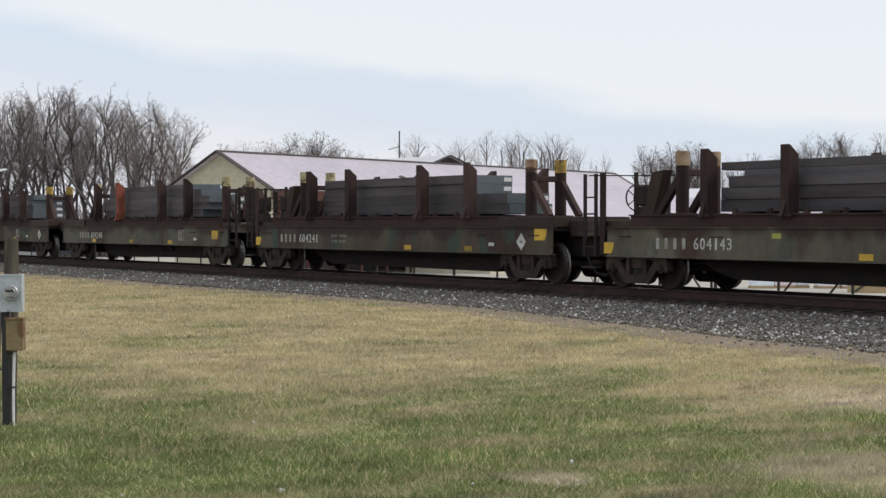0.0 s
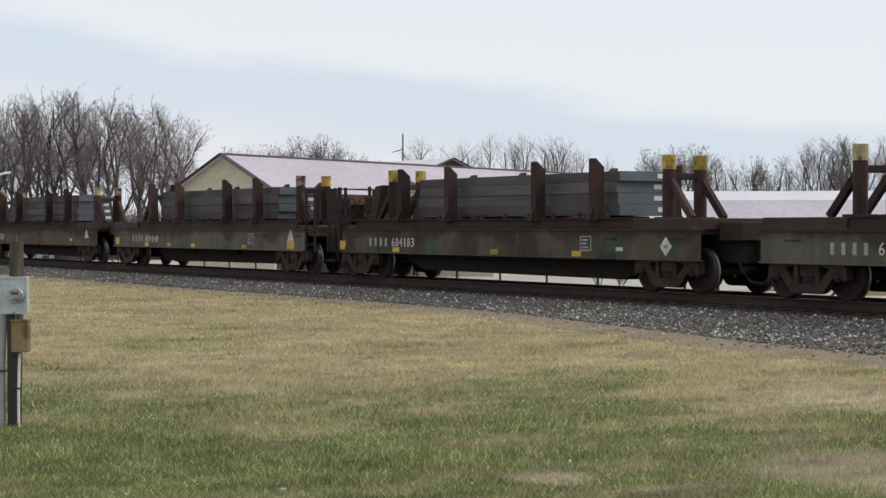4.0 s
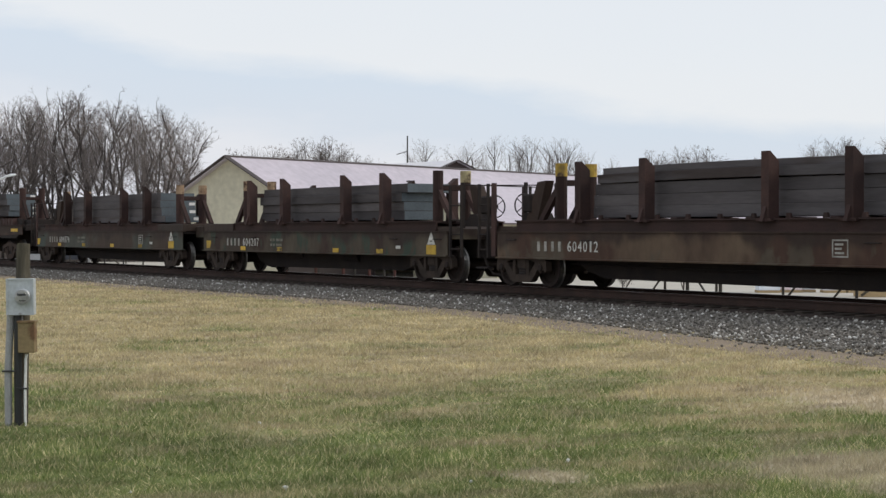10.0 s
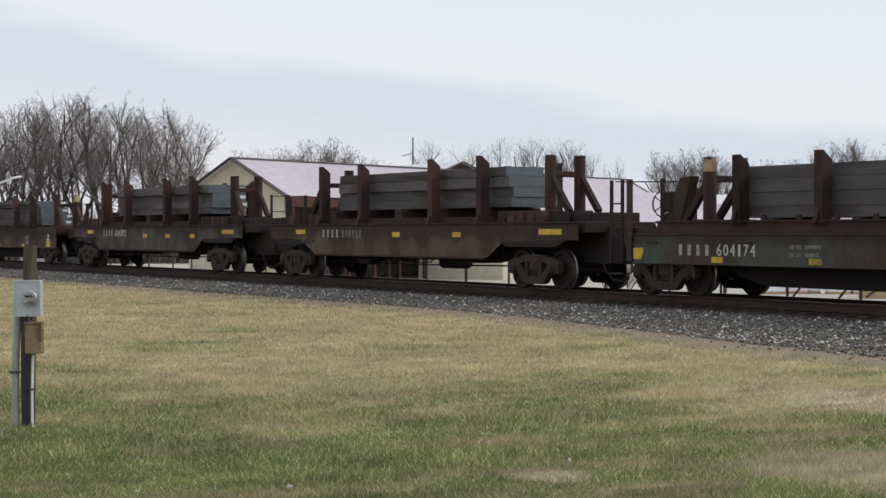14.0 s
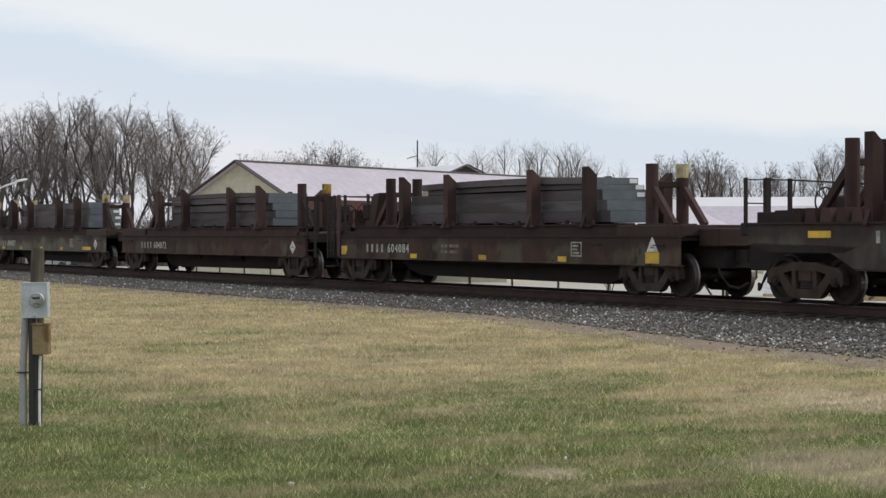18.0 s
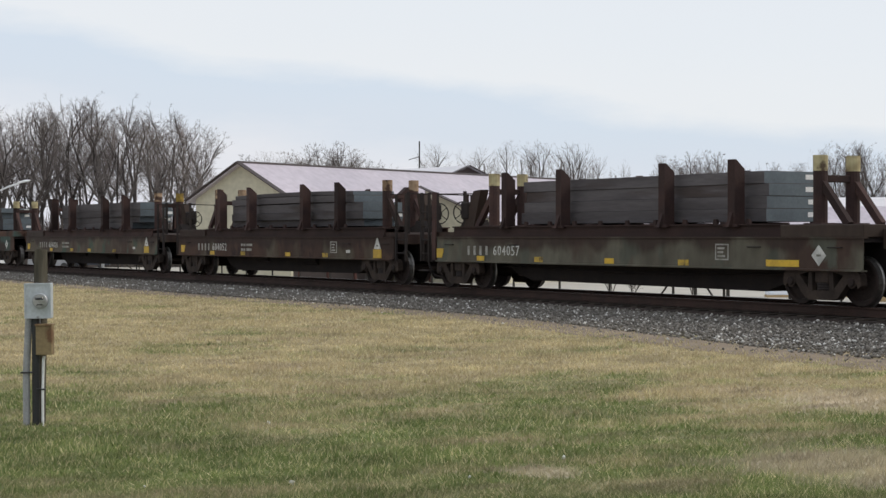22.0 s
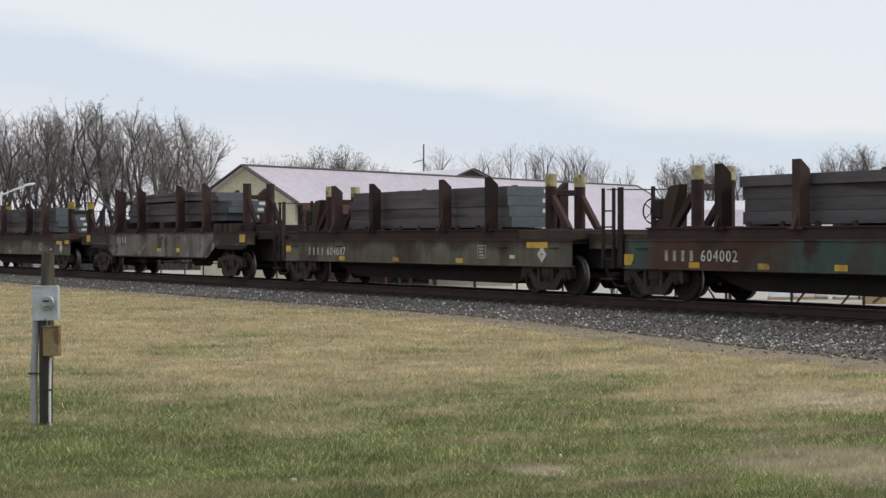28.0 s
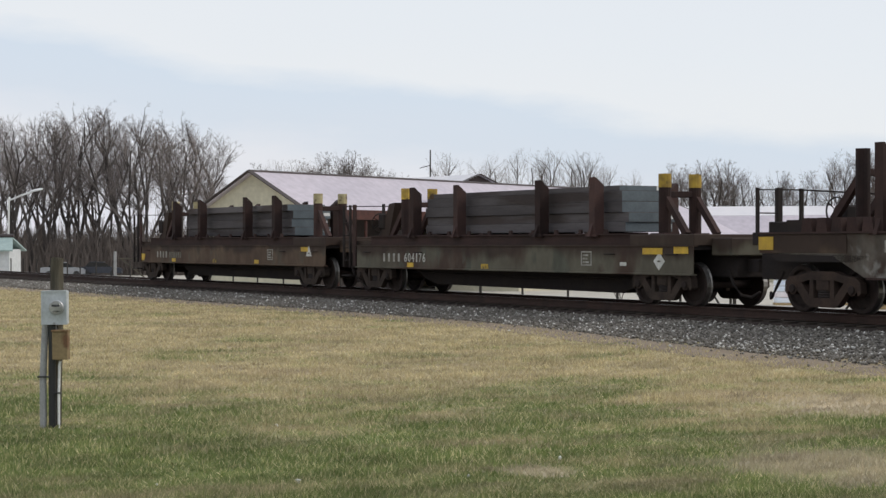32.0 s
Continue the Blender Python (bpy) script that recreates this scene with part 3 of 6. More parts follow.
    if "bar" in spec:
        put("chalk_line", "chalk_line", lambda: prism([(-0.02, 0.75), (0.02, 0.75), (0.045, 0.86), (0.02, 0.86), (0.02, 1.12), (-0.02, 1.12), (-0.02, 0.86), (-0.045, 0.86)], "y", -0.004, 0.003), M_DIM, car, (spec["bar"], F1 - 0.004, 0), "white chalk arrow")
    if "sticker" in spec:
        put("sticker", "sticker", lambda: box(-0.13, 0.13, -0.004, 0.003, -0.05, 0.05), M_STICKER, car, (spec["sticker"], F1 - 0.004, 1.13), "small lime-green sticker")
    end_mark(car, spec.get("mark_at", 6.8), F1, 0.95 if mark == "dia" else 0.94, mark)
    CARS.append((car, x))
    return car


M_CAST = mat("rust_brown_truck_casting", (0.058, 0.039, 0.030), (0.036, 0.026, 0.022), 0.9, scale=3, grain=20)


def ring_mesh(r0, r1):
    bm = bmesh.new()
    a, b = ([bm.verts.new((r * math.cos(k * math.tau / 24) * 0.8, -0.003, r * math.sin(k * math.tau / 24))) for k in range(24)] for r in (r0, r1))
    for k in range(24):
        bm.faces.new((a[k], a[(k + 1) % 24], b[(k + 1) % 24], b[k]))
    return bm


def long_car(x, label, paint, figures, number_at=-4.5, dark_ends=False):
    """The longer slab car: fish-belly side sills that taper to the ends, open trucks, the load raised on bolsters."""
    car = thing("flat_car", label, "railway car", "slab cars of the train", at=pose(x, 0, 0))
    outline = [(-8.0, 1.14), (-5.9, 1.10), (-5.05, 0.70), (4.45, 0.70), (5.15, 1.10), (8.3, 1.14), (8.3, 1.52), (-8.0, 1.52)]
    for s, y in ((1, F1), (-1, -F1)):
        put("side_sill", "long_sill%d_%s" % (s, paint.name), lambda: prism(outline, "y", min(0, s * 0.03), max(0, s * 0.03)), paint, car, (0, y, 0))
        put("top_flange", "top_flange%d" % s, lambda: box(-8.0, 8.3, min(-s * 0.05, s * 0.12), max(-s * 0.05, s * 0.12), 1.524, 1.56), M_BEAM, car, (0, y, 0))
        for e in (-1, 1):
            put("end_bracket", "end_bracket%d" % e, lambda: prism([(e * 4.9, 1.1), (e * 5.3, 0.98), (e * 7.4, 0.98), (e * 7.9, 1.16)], "y", -0.06, 0.06), M_DARK, car, (0, y + s * 0.06, 0))
    put("centre_sill", "long_centre_sill", lambda: box(-8.85, 8.85, -0.35, 0.35, 0.60, 1.45, None, 0.02), M_DARK, car)
    put("deck", "long_deck", lambda: box(-8.05, 8.3, -1.05, 1.05, 1.42, 1.515), M_DARK, car)
    for px in (-4.68, -2.28, 1.60, 4.0):
        for s, y in ((1, -0.95), (-1, 0.95)):
            st = put("stake", "tall_stake%d" % s, stake_mesh(3.20 if s > 0 else 3.05), M_STAKE, car, (px if s > 0 else px + 0.4, y, 0.0))
            if s < 0:
                st.rotation_euler = (0, 0, math.pi)
    for px in (-4.4, -2.44, -0.5, 1.51, 3.7):
        put("bolster", "tall_bolster", lambda: box(-0.2, 0.2, -0.85, 0.85, 1.52, 1.93, None, 0.03), M_BEAM, car, (px, 0, 0))
    put("load_beam", "long_beam", lambda: box(-4.9, 4.3, -0.86, -0.74, 1.55, 1.70), M_BEAM, car)
    posts(car, -5.8, -1, 3.15, 1.80)
    posts(car, 6.2, 1, 3.15, 1.80)
    for e in (-1, 1):
        for i in range(5):
            put("lashing_block", "lashing_block", lambda: prism([(-0.16, 1.56), (0.16, 1.56), (0.10, 1.83), (-0.12, 1.83)], "y", -0.10, 0.10), M_STAKE, car, (e * (5.0 + i * 0.42), -0.95, 0))
        put("end_deck_box", "end_deck_box", lambda: box(-1.25, 1.25, -0.68, 0.68, 1.52, 1.775, None, 0.02), M_DARK, car, (e * 7.0, 0, 0))
        put("lashing_rail", "lashing_rail", lambda: box(-1.4, 1.4, -0.05, 0.05, 1.56, 1.80), M_DARK, car, (e * 6.1, -0.80, 0))
        put("end_platform", "end_platform", lambda: box(-0.2, 0.2, -0.98, 0.98, 1.30, 1.56, None, 0.02), M_DARK, car, (e * 8.2, 0, 0))
        truck(car, e * (6.24 if dark_ends else 6.42), AXLES, M_CAST)
        coupler(car, e)
    for y, w in ((-1.0, 0.03), (-0.45, 0.055), (0.15, 0.035)):
        put("corner_post", "tall_corner_post_%.3f" % w, lambda: box(-w, w, -w, w, 1.5, 2.46), M_DARK, car, (-8.2, y, 0))
    put("hand_rail", "tall_hand_rail", lambda: tube([(-8.2, -1.0, 2.42), (-8.2, 0.15, 2.43), (-6.2, 0.4, 2.30)], 0.016, sides=6), M_DARK, car)
    put("hand_rail", "low_hand_rail", lambda: tube([(-8.2, -1.0, 1.95), (-8.2, -0.45, 1.95)], 0.014, sides=6), M_DARK, car)
    put("brake_valve", "brake_valve", lambda: box(-0.35, 0.35, -0.2, 0.2, 0.42, 0.66, None, 0.06), M_DARK, car, (-2.6, -0.6, 0))
    put("air_tank", "long_air_tank", lambda: tube([(-0.6, 0, 0.52), (0.6, 0, 0.52)], 0.17, sides=12), M_DARK, car, (0.6, 0.3, 0))
    put("brake_wheel", "brake_wheel", brake_wheel_mesh, M_DARK, car, (-7.2, 0.2, 1.98), "spoked iron hand brake wheel")
    put("brake_housing", "brake_housing", lambda: box(-0.18, 0.18, -0.16, 0.16, 1.75, 2.2, None, 0.04), M_DARK, car, (-6.95, 0.2, -0.1))
    put("brake_rod", "long_brake_rod", lambda: tube([(-5.0, -0.5, 0.50), (0, -0.55, 0.46), (5.0, -0.5, 0.50)], 0.02, sides=6), M_DARK, car)
    for x0, x1, z0 in ((-3.3, -1.3, 0.50), (-0.6, 0.3, 0.58), (0.9, 3.6, 0.52)):
        put("under_gear", "under_gear_%.1f" % x0, lambda: prism([(x0, 0.72), (x0 + 0.15, z0 + 0.05), (x0 + 0.5, z0), (x1 - 0.6, z0 + 0.02), (x1 - 0.1, z0 + 0.10), (x1, 0.72)], "y", -0.3, 0.25), M_DARK, car)
    put("lower_flange", "long_flange", lambda: box(-4.95, 4.35, -0.05, 0.04, 0.66, 0.70), M_BEAM, car, (0, F1, 0))
    number_marks(car, number_at, F1, 1.17, figures)
    if dark_ends:
        for x0, x1 in ((-8.0, -5.5), (5.0, 8.3)):
            put("end_sill", "end_sill_%.1f" % x0, lambda: box(x0, x1, -0.012, 0.0, 1.15, 1.515), M_OLIVE, car, (0, F1 - 0.003, 0))
        for xx in (-7.8, 7.4):
            put("yellow_plate", "square_plate", lambda: box(-0.22, 0.22, -0.006, 0.003, -0.13, 0.13), M_YELLOW, car, (xx, F1 - 0.018, 1.34), "yellow reflective plate")
        put("painted_ring", "painted_ring", lambda: ring_mesh(0.36, 0.29), M_OLIVE, car, (1.75, F1 - 0.002, 1.08), "faint painted ring")
    if dark_ends:
        reflectors(car, ((-0.1, 0.38), (1.75, 0.36)), F1, 0.93)
    else:
        reflectors(car, ((-0.15, 0.40), (2.0 if figures else 3.0, 0.40)) + (((4.23, 0.40),) if figures else ()), F1, 1.19 if figures else 1.26)
        reflectors(car, ((-5.95, 0.62), (7.2, 0.94)), F1, 1.33)
    for k in range(4):             # frayed air lines and rods hanging under the belly
        put("hanging_pipe", "hanging_pipe%d" % k, lambda: tube([(0, 0, 0.72), (0.12, -0.02, 0.58 - 0.03 * k), (0.5 + 0.1 * k, 0, 0.55), (0.9, 0, 0.72)], 0.018, sides=5), M_DARK, car, (-3.2 + 1.9 * k, -0.85, 0))
    CARS.append((car, x))
    return car


M_LABEL = mat("white_paper_label", (0.75, 0.75, 0.74), (0.7, 0.7, 0.69), 0.7)


def slab(x, x0, x1, z, th, y=0.0, half=0.65, tag=True, bow=0.0):
    """One steel slab, its ends coloured paler and bluer than its sides for the skylight they catch."""
    bm = box(x0, x1, y - half, y + half, z, z + th, None, 0.007)
    if bow:
        bmesh.ops.bisect_plane(bm, geom=list(bm.verts) + list(bm.edges) + list(bm.faces), plane_co=(x0 * 0.5 + x1 * 0.5, 0, 0), plane_no=(1, 0, 0))
        for k in range(1, 8):
            if k != 4:
                bmesh.ops.bisect_plane(bm, geom=list(bm.verts) + list(bm.edges) + list(bm.faces), plane_co=(x0 + (x1 - x0) * k / 8, 0, 0), plane_no=(1, 0, 0))
        for v in bm.verts:
            v.co.z -= bow * ((v.co.x - (x0 + x1) / 2) / ((x1 - x0) / 2)) ** 2 - (bow if bow > 0 else 0)
    for f in bm.faces:
        f.material_index = 1 if abs(f.normal.x) > 0.9 else 0
    ob = tagged(new("steel_slab", mesh_of(bm, "steel_slab", [M_SLAB, M_SLABEND])), "dark grey steel slab stacked on a flat car", "steel slab", "steel slabs on the train")
    ob.matrix_basis = pose(x, 0, 0)
    if tag:
        lab = part("paper_label", once("paper_label", lambda: box(0, 0.006, -0.11, 0.11, -0.05, 0.05), M_LABEL), None, ob, "white paper label")
        lab.location = (x1 - 0.001, y + half - 0.14, z + th * 0.55)
    SLABS.append((ob, x))


def load(x, base, layers, seed):
    """A pile of slabs, from the lowest up: each (left end, right end, thickness)."""
    rnd = random.Random(seed)
    z = base
    for x0, x1, th, *bow in layers:
        slab(x, x0 + rnd.uniform(-0.06, 0.06), x1 + rnd.uniform(-0.07, 0.07), z, th, rnd.uniform(-0.06, 0.06), 0.65 + rnd.uniform(-0.045, 0.03), rnd.random() < 0.85, *bow)
        z += th + 0.003


M_STRAP = mat("faded_red_stake_paint", (0.26, 0.075, 0.05), (0.17, 0.055, 0.04), 0.8)
M_TEAL = mat("teal_green_paint", (0.060, 0.075, 0.064), (0.080, 0.070, 0.052), 0.7, scale=0.6, grain=6, streak=(1.2, 1, 0.7), blotch=(0.062, 0.043, 0.032), blotch_at=0.52, runs=0.12, wash=(1.08, (0.040, 0.027, 0.022)))
M_PATCHED = mat("rust_and_teal_paint", (0.085, 0.044, 0.029), (0.056, 0.031, 0.023), 0.75, scale=0.45, grain=5, streak=(0.8, 1, 0.8), blotch=(0.055, 0.086, 0.074), blotch_at=0.53, blotch2=(0.040, 0.026, 0.021), runs=0.12)
M_PALE = mat("chalky_grey_paint", (0.165, 0.152, 0.130), (0.105, 0.088, 0.070), 0.75, scale=0.9, grain=6, blotch=(0.066, 0.045, 0.035), blotch_at=0.55, blotch2=(0.215, 0.205, 0.185), runs=0.3)

GREEN = "faded green slab car with rusty load beam and stakes"
BROWN = "rust-brown slab car with faded green patches"
head = 138.28
M_SAGE = mat("chalky_sage_paint", (0.128, 0.120, 0.090), (0.090, 0.080, 0.060), 0.72, scale=0.7, grain=6, streak=(1.0, 1, 0.6), blotch=(0.066, 0.042, 0.032), blotch_at=0.57, blotch2=(0.086, 0.088, 0.068), runs=0.16, wash=(1.12, (0.044, 0.028, 0.022)))
CORNER = 0.34, 0.24                # the usual yellow plate at a car's corner
SPECS = {
    "604143": dict(caps=(2, 0, 0), number=-5.95, reflectors=(0.1, 3.9), plates=((-7.6, 0.85, *CORNER),), sticker=-2.26, data=3.95, tag=5.3),
    "604241": dict(caps=(1, 2, 0), number=-6.15, reflectors=(1.35, 4.3), plates=((-7.7, 0.86, *CORNER), (7.44, 1.12, 0.5, 0.26)), lines=(-2.9, False), tag=5.35, mark_at=6.64),
    "604240": dict(caps=(1, 1, 1), number=-6.0, reflectors=(-4.42, -0.63, 2.93), plates=((6.69, 1.02, 0.5, 0.27),), data=3.9, tag=5.08, leads=True, red=True),
    "604183": dict(caps=(0, 0, 0), reflectors=(-4.6, 0.2, 3.6), plates=((-7.6, 0.86, *CORNER),), data=3.95, tag=5.2),
    "604148": dict(caps=(None, 2, 0), number=-6.05, reflectors=(-4.7, -2.7, -0.58, 3.46), plates=((-7.55, 0.86, *CORNER),), data=3.96, mark_at=6.75, leads=True),
    "604231": dict(caps=(2, 1, 2), reflectors=(-6.9,), bar=-1.89, tag=5.0, mark_at=6.76),
    "604012": dict(caps=(0, 0, 0), number=-5.93, data=4.04, mark_at=6.85, shift=0.1),
    "604207": dict(caps=(2, None, 1), number=-6.03, reflectors=(-4.8, -2.15, 1.52, 4.1), clean=True, plates=((-7.5, 0.87, *CORNER),), lines=(-2.8, False), tag=5.12, mark_at=6.85, leads=True),
    "604174": dict(caps=(2, 2, 2), number=-6.1, reflectors=(-4.87, -2.0, 1.12, 3.98), plates=((-7.5, 0.87, *CORNER),), lines=(-2.7, False), data=4.03, tag=5.03, mark_at=6.9, shift=0.12),
    "604084": dict(caps=(None, None, 1), number=-6.1, reflectors=(-3.45, 0.03, 3.53), clean=True, plates=((-7.45, 0.89, *CORNER),), lines=(-2.0, False), data=4.1, mark_at=6.95, shift=0.26),
    "604072": dict(caps=(None, None, 0), number=-5.9, leads=True),
    "604057": dict(caps=(1, 1, 1), number=-6.12, reflectors=(-5.5, -2.88, -0.03, 2.62), clean=True, plates=((-7.5, 0.88, *CORNER), (5.71, 0.79, 0.95, 0.13)), data=3.88, mark_at=6.74),
    "604052": dict(caps=(2, 2, 2), number=-6.13, reflectors=(-4.93, -2.42, 0.94, 3.48), clean=True, plates=((-7.5, 0.89, *CORNER),), lines=(-2.55, True), data=4.03, tag=4.95, mark_at=6.71, leads=True),
    "604026": dict(caps=(None, 2, 0), number=-5.97, reflectors=(-4.42, -1.79, 0.34, 3.2), clean=True, plates=((-7.5, 0.88, *CORNER),), lines=(-3.0, True), tag=5.34, mark_at=6.62, leads=True, shift=-0.08),
    "604002": dict(caps=(1, 1, 1), number=-6.2, reflectors=(-5.2, -3.0, -0.79, 2.87, 5.47), plates=((-7.5, 0.86, *CORNER),), data=3.94),
    "604087": dict(caps=(1, 1, 1), number=-6.02, reflectors=(-3.84, -0.57, 2.82), plates=((-7.44, 1.02, 0.34, 0.18), (6.46, 1.17, 0.9, 0.14)), data=3.93, tag=5.36, mark_at=6.67),
    "604176": dict(caps=(0, 0, 0), number=-6.03, reflectors=(-4.47, -0.57), plates=((6.49, 1.17, 0.72, 0.14), (7.5, 1.2, 0.5, 0.16)), data=3.95, tag=5.4, mark_at=6.73),
}
TAIL = dict(caps=(1, 1, 1), reflectors=(-4.4, -0.6, 2.9), clean=True, plates=((-7.5, 0.86, *CORNER), (6.5, 1.17, 0.5, 0.14)), data=3.95)
ROSTER = [
    (GREEN, M_SAGE, "604143", "dia", [(-4.5, 4.4, 0.24), (-4.4, 4.6, 0.24), (-4.2, 4.6, 0.22), (-3.75, 4.6, 0.12), (-4.45, 4.7, 0.16)]),
    (GREEN, M_SILL, "604241", "dia", [(-4.4, 5.3, 0.25), (-4.4, 5.2, 0.25), (-4.4, 3.6, 0.25), (-4.3, 3.5, 0.22)]),
    ("olive-green slab car with one faded red stake", M_SAGE, "604240", "none", [(-4.4, 4.6, 0.24), (-4.4, 5.0, 0.22), (-4.3, 5.2, 0.22), (-4.1, 4.4, 0.22), (-4.0, 3.8, 0.18)]),
    (GREEN, M_SILL, "604183", "dia", [(-4.4, 4.6, 0.25), (-4.3, 4.5, 0.25), (-4.3, 4.4, 0.25), (-4.2, 4.5, 0.22)]),
    (GREEN, M_SAGE, "604148", "tri_yellow", [(-4.5, 4.9, 0.22), (-4.5, 4.9, 0.25), (-4.5, 5.0, 0.25), (-4.5, 5.0, 0.24)]),
    (BROWN, M_OLIVE, "604231", "tri", [(-4.2, 4.5, 0.25), (-4.2, 4.6, 0.25), (-4.2, 4.6, 0.25), (-4.2, 4.7, 0.25)]),
    (BROWN, M_OLIVE, "604012", "tri", [(-4.4, 5.1, 0.25), (-4.4, 4.8, 0.25), (-4.3, 4.7, 0.25), (-4.2, 4.8, 0.20, 0.03), (-4.1, 4.8, 0.14, 0.03)]),
    (GREEN, M_SILL, "604207", "tri_yellow", [(-4.5, 4.6, 0.24), (-4.4, 4.6, 0.24), (-4.4, 4.6, 0.24), (-4.3, 4.7, 0.24)]),
    ("faded teal-green slab car with rusty load beam and stakes", M_TEAL, "604174", "tri_yellow", [(-4.4, 5.3, 0.22), (-4.4, 4.9, 0.28), (-4.4, 4.9, 0.26), (-4.5, 4.9, 0.26)]),
]
n = 0
for lab, paint, fig, mark, layers in ROSTER:
    x = head - n * T1_PITCH
    slab_car(x, lab, paint, fig, mark, SPECS[fig])
    load(x, 1.605, layers, n)
    n += 1
long_car(-21.08, "olive-brown fish-belly slab car with open trucks", M_OLIVE, None)
load(-21.08, 1.935, [(-4.4, 4.8, 0.24), (-4.4, 4.8, 0.24), (-4.3, 4.7, 0.27), (-4.2, 4.7, 0.23)], 20)
M_SLATE = mat("grimy_slate_green_paint", (0.092, 0.083, 0.068), (0.060, 0.050, 0.042), 0.75, scale=0.7, grain=6, streak=(1.0, 1, 0.6), blotch=(0.048, 0.036, 0.031), blotch_at=0.54, blotch2=(0.078, 0.078, 0.066), runs=0.18, wash=(1.28, (0.040, 0.029, 0.025)))
long_car(-39.58, "dark slate-green fish-belly slab car with open trucks", M_SLATE, "604302", -4.46)
load(-39.58, 1.935, [(-3.95, 4.7, 0.2), (-3.95, 4.8, 0.22), (-4.0, 4.8, 0.26), (-3.95, 4.8, 0.28)], 21)
ROSTER = [
    (BROWN, M_BROWN, "604084", "tri_yellow", [(-4.5, 4.9, 0.26), (-4.5, 4.7, 0.24), (-4.45, 4.4, 0.24), (-3.55, 4.2, 0.12, 0.04), (-3.7, 4.2, 0.16, 0.05)]),
    (BROWN, M_BROWN, "604072", "dia", [(-4.3, 4.5, 0.24), (-4.2, 4.5, 0.24), (-4.2, 4.4, 0.22), (-4.0, 4.3, 0.18, 0.04), (-4.3, 4.2, 0.14, 0.06)]),
    (GREEN, M_SAGE, "604057", "dia", [(-4.2, 4.8, 0.26), (-4.2, 4.8, 0.25), (-4.2, 4.7, 0.25), (-4.2, 4.7, 0.25)]),
    (BROWN, M_BROWN, "604052", "tri_yellow", [(-4.4, 4.9, 0.2), (-4.3, 5.0, 0.22), (-4.3, 4.9, 0.26), (-4.3, 4.5, 0.20, 0.03), (-4.0, 4.4, 0.12, 0.04)]),
    (GREEN, M_SILL, "604026", "tri_yellow", [(-4.3, 3.9, 0.22), (-4.3, 4.6, 0.22), (-4.3, 4.9, 0.25), (-4.3, 4.9, 0.28)]),
    ("rust-brown slab car with teal paint patches", M_PATCHED, "604002", "dia", [(-4.2, 4.6, 0.26), (-4.2, 4.6, 0.25), (-4.2, 4.5, 0.25), (-4.2, 4.6, 0.22)]),
    (GREEN, M_SAGE, "604087", "dia", [(-4.3, 4.5, 0.27), (-4.3, 4.5, 0.26), (-4.2, 4.4, 0.25), (-4.1, 4.4, 0.24)]),
]
for k, (lab, paint, fig, mark, layers) in enumerate(ROSTER):
    x = -57.66 - k * T1_PITCH
    slab_car(x, lab, paint, fig, mark, SPECS[fig])
    load(x, 1.605, layers, 30 + k)
long_car(-181.96, "chalky grey fish-belly slab car with rust streaks", M_PALE, None, dark_ends=True)
load(-181.96, 1.935, [(-4.5, 4.9, 0.25), (-4.5, 5.3, 0.22), (-4.3, 5.2, 0.2), (-4.1, 4.3, 0.16, 0.06), (-4.0, 4.0, 0.13, 0.08)], 50)
for k, (fig, layers) in enumerate((("604176", [(-4.3, 4.9, 0.22), (-4.3, 4.9, 0.22), (-4.3, 4.8, 0.25), (-4.3, 4.8, 0.24), (-4.0, 4.6, 0.12)]), (None, [(-4.3, 4.7, 0.26), (-4.3, 4.6, 0.26), (-4.2, 4.6, 0.25), (-4.0, 4.4, 0.2)]))):
    x = -200.04 - k * T1_PITCH
    slab_car(x, GREEN if k == 0 else "olive slab car with yellow reflectors at the tail of the train", M_SAGE if k == 0 else M_OLIVE, fig, "dia" if k == 0 else "tri", SPECS[fig] if fig else TAIL)
    load(x, 1.605, layers, 60 + k)


# ---- the ground ----
M_LAWN = mat("dormant_lawn", (0.19, 0.155, 0.075), (0.085, 0.105, 0.035), 0.95, scale=0.35, grain=30)
M_BALLAST = mat("ballast_bed", (0.11, 0.10, 0.093), (0.075, 0.067, 0.062), 0.95, scale=2, grain=25)
# oil and rust stains, with the shadow along the rails darkened in
M_STAIN_SHADE = mat("stained_and_shaded_ballast", (0.048, 0.036, 0.031), (0.032, 0.026, 0.023), 0.95, scale=3, grain=25, bump=0.6)
M_RAIL = mat("brown_rail_steel", (0.052, 0.031, 0.025), (0.036, 0.024, 0.02), 0.8, scale=3, grain=20)
M_RAILTOP = mat("worn_rail_head", (0.35, 0.34, 0.33), (0.2, 0.19, 0.18), 0.35, 0.9, scale=5)
M_TIE = mat("old_tie_timber", (0.045, 0.035, 0.028), (0.03, 0.025, 0.022), 0.95, scale=4)


def toe(x):
    """The foot of the ballast on the lawn's side: it spreads out towards +x."""
    k = min(1.0, max(0.0, (x + 36) / 20))
    return -3.95 - 2.6 * k * k * (3 - 2 * k)


def ground_height(x, y):
    if y < 3.2:
        return LAWN + 0.03 * noise.noise((x * 0.12, y * 0.12, 0.0))
    k = min(1.0, (y - 3.2) / 4.0)
    return LAWN + (FAR_GROUND - LAWN) * k * k * (3 - 2 * k)


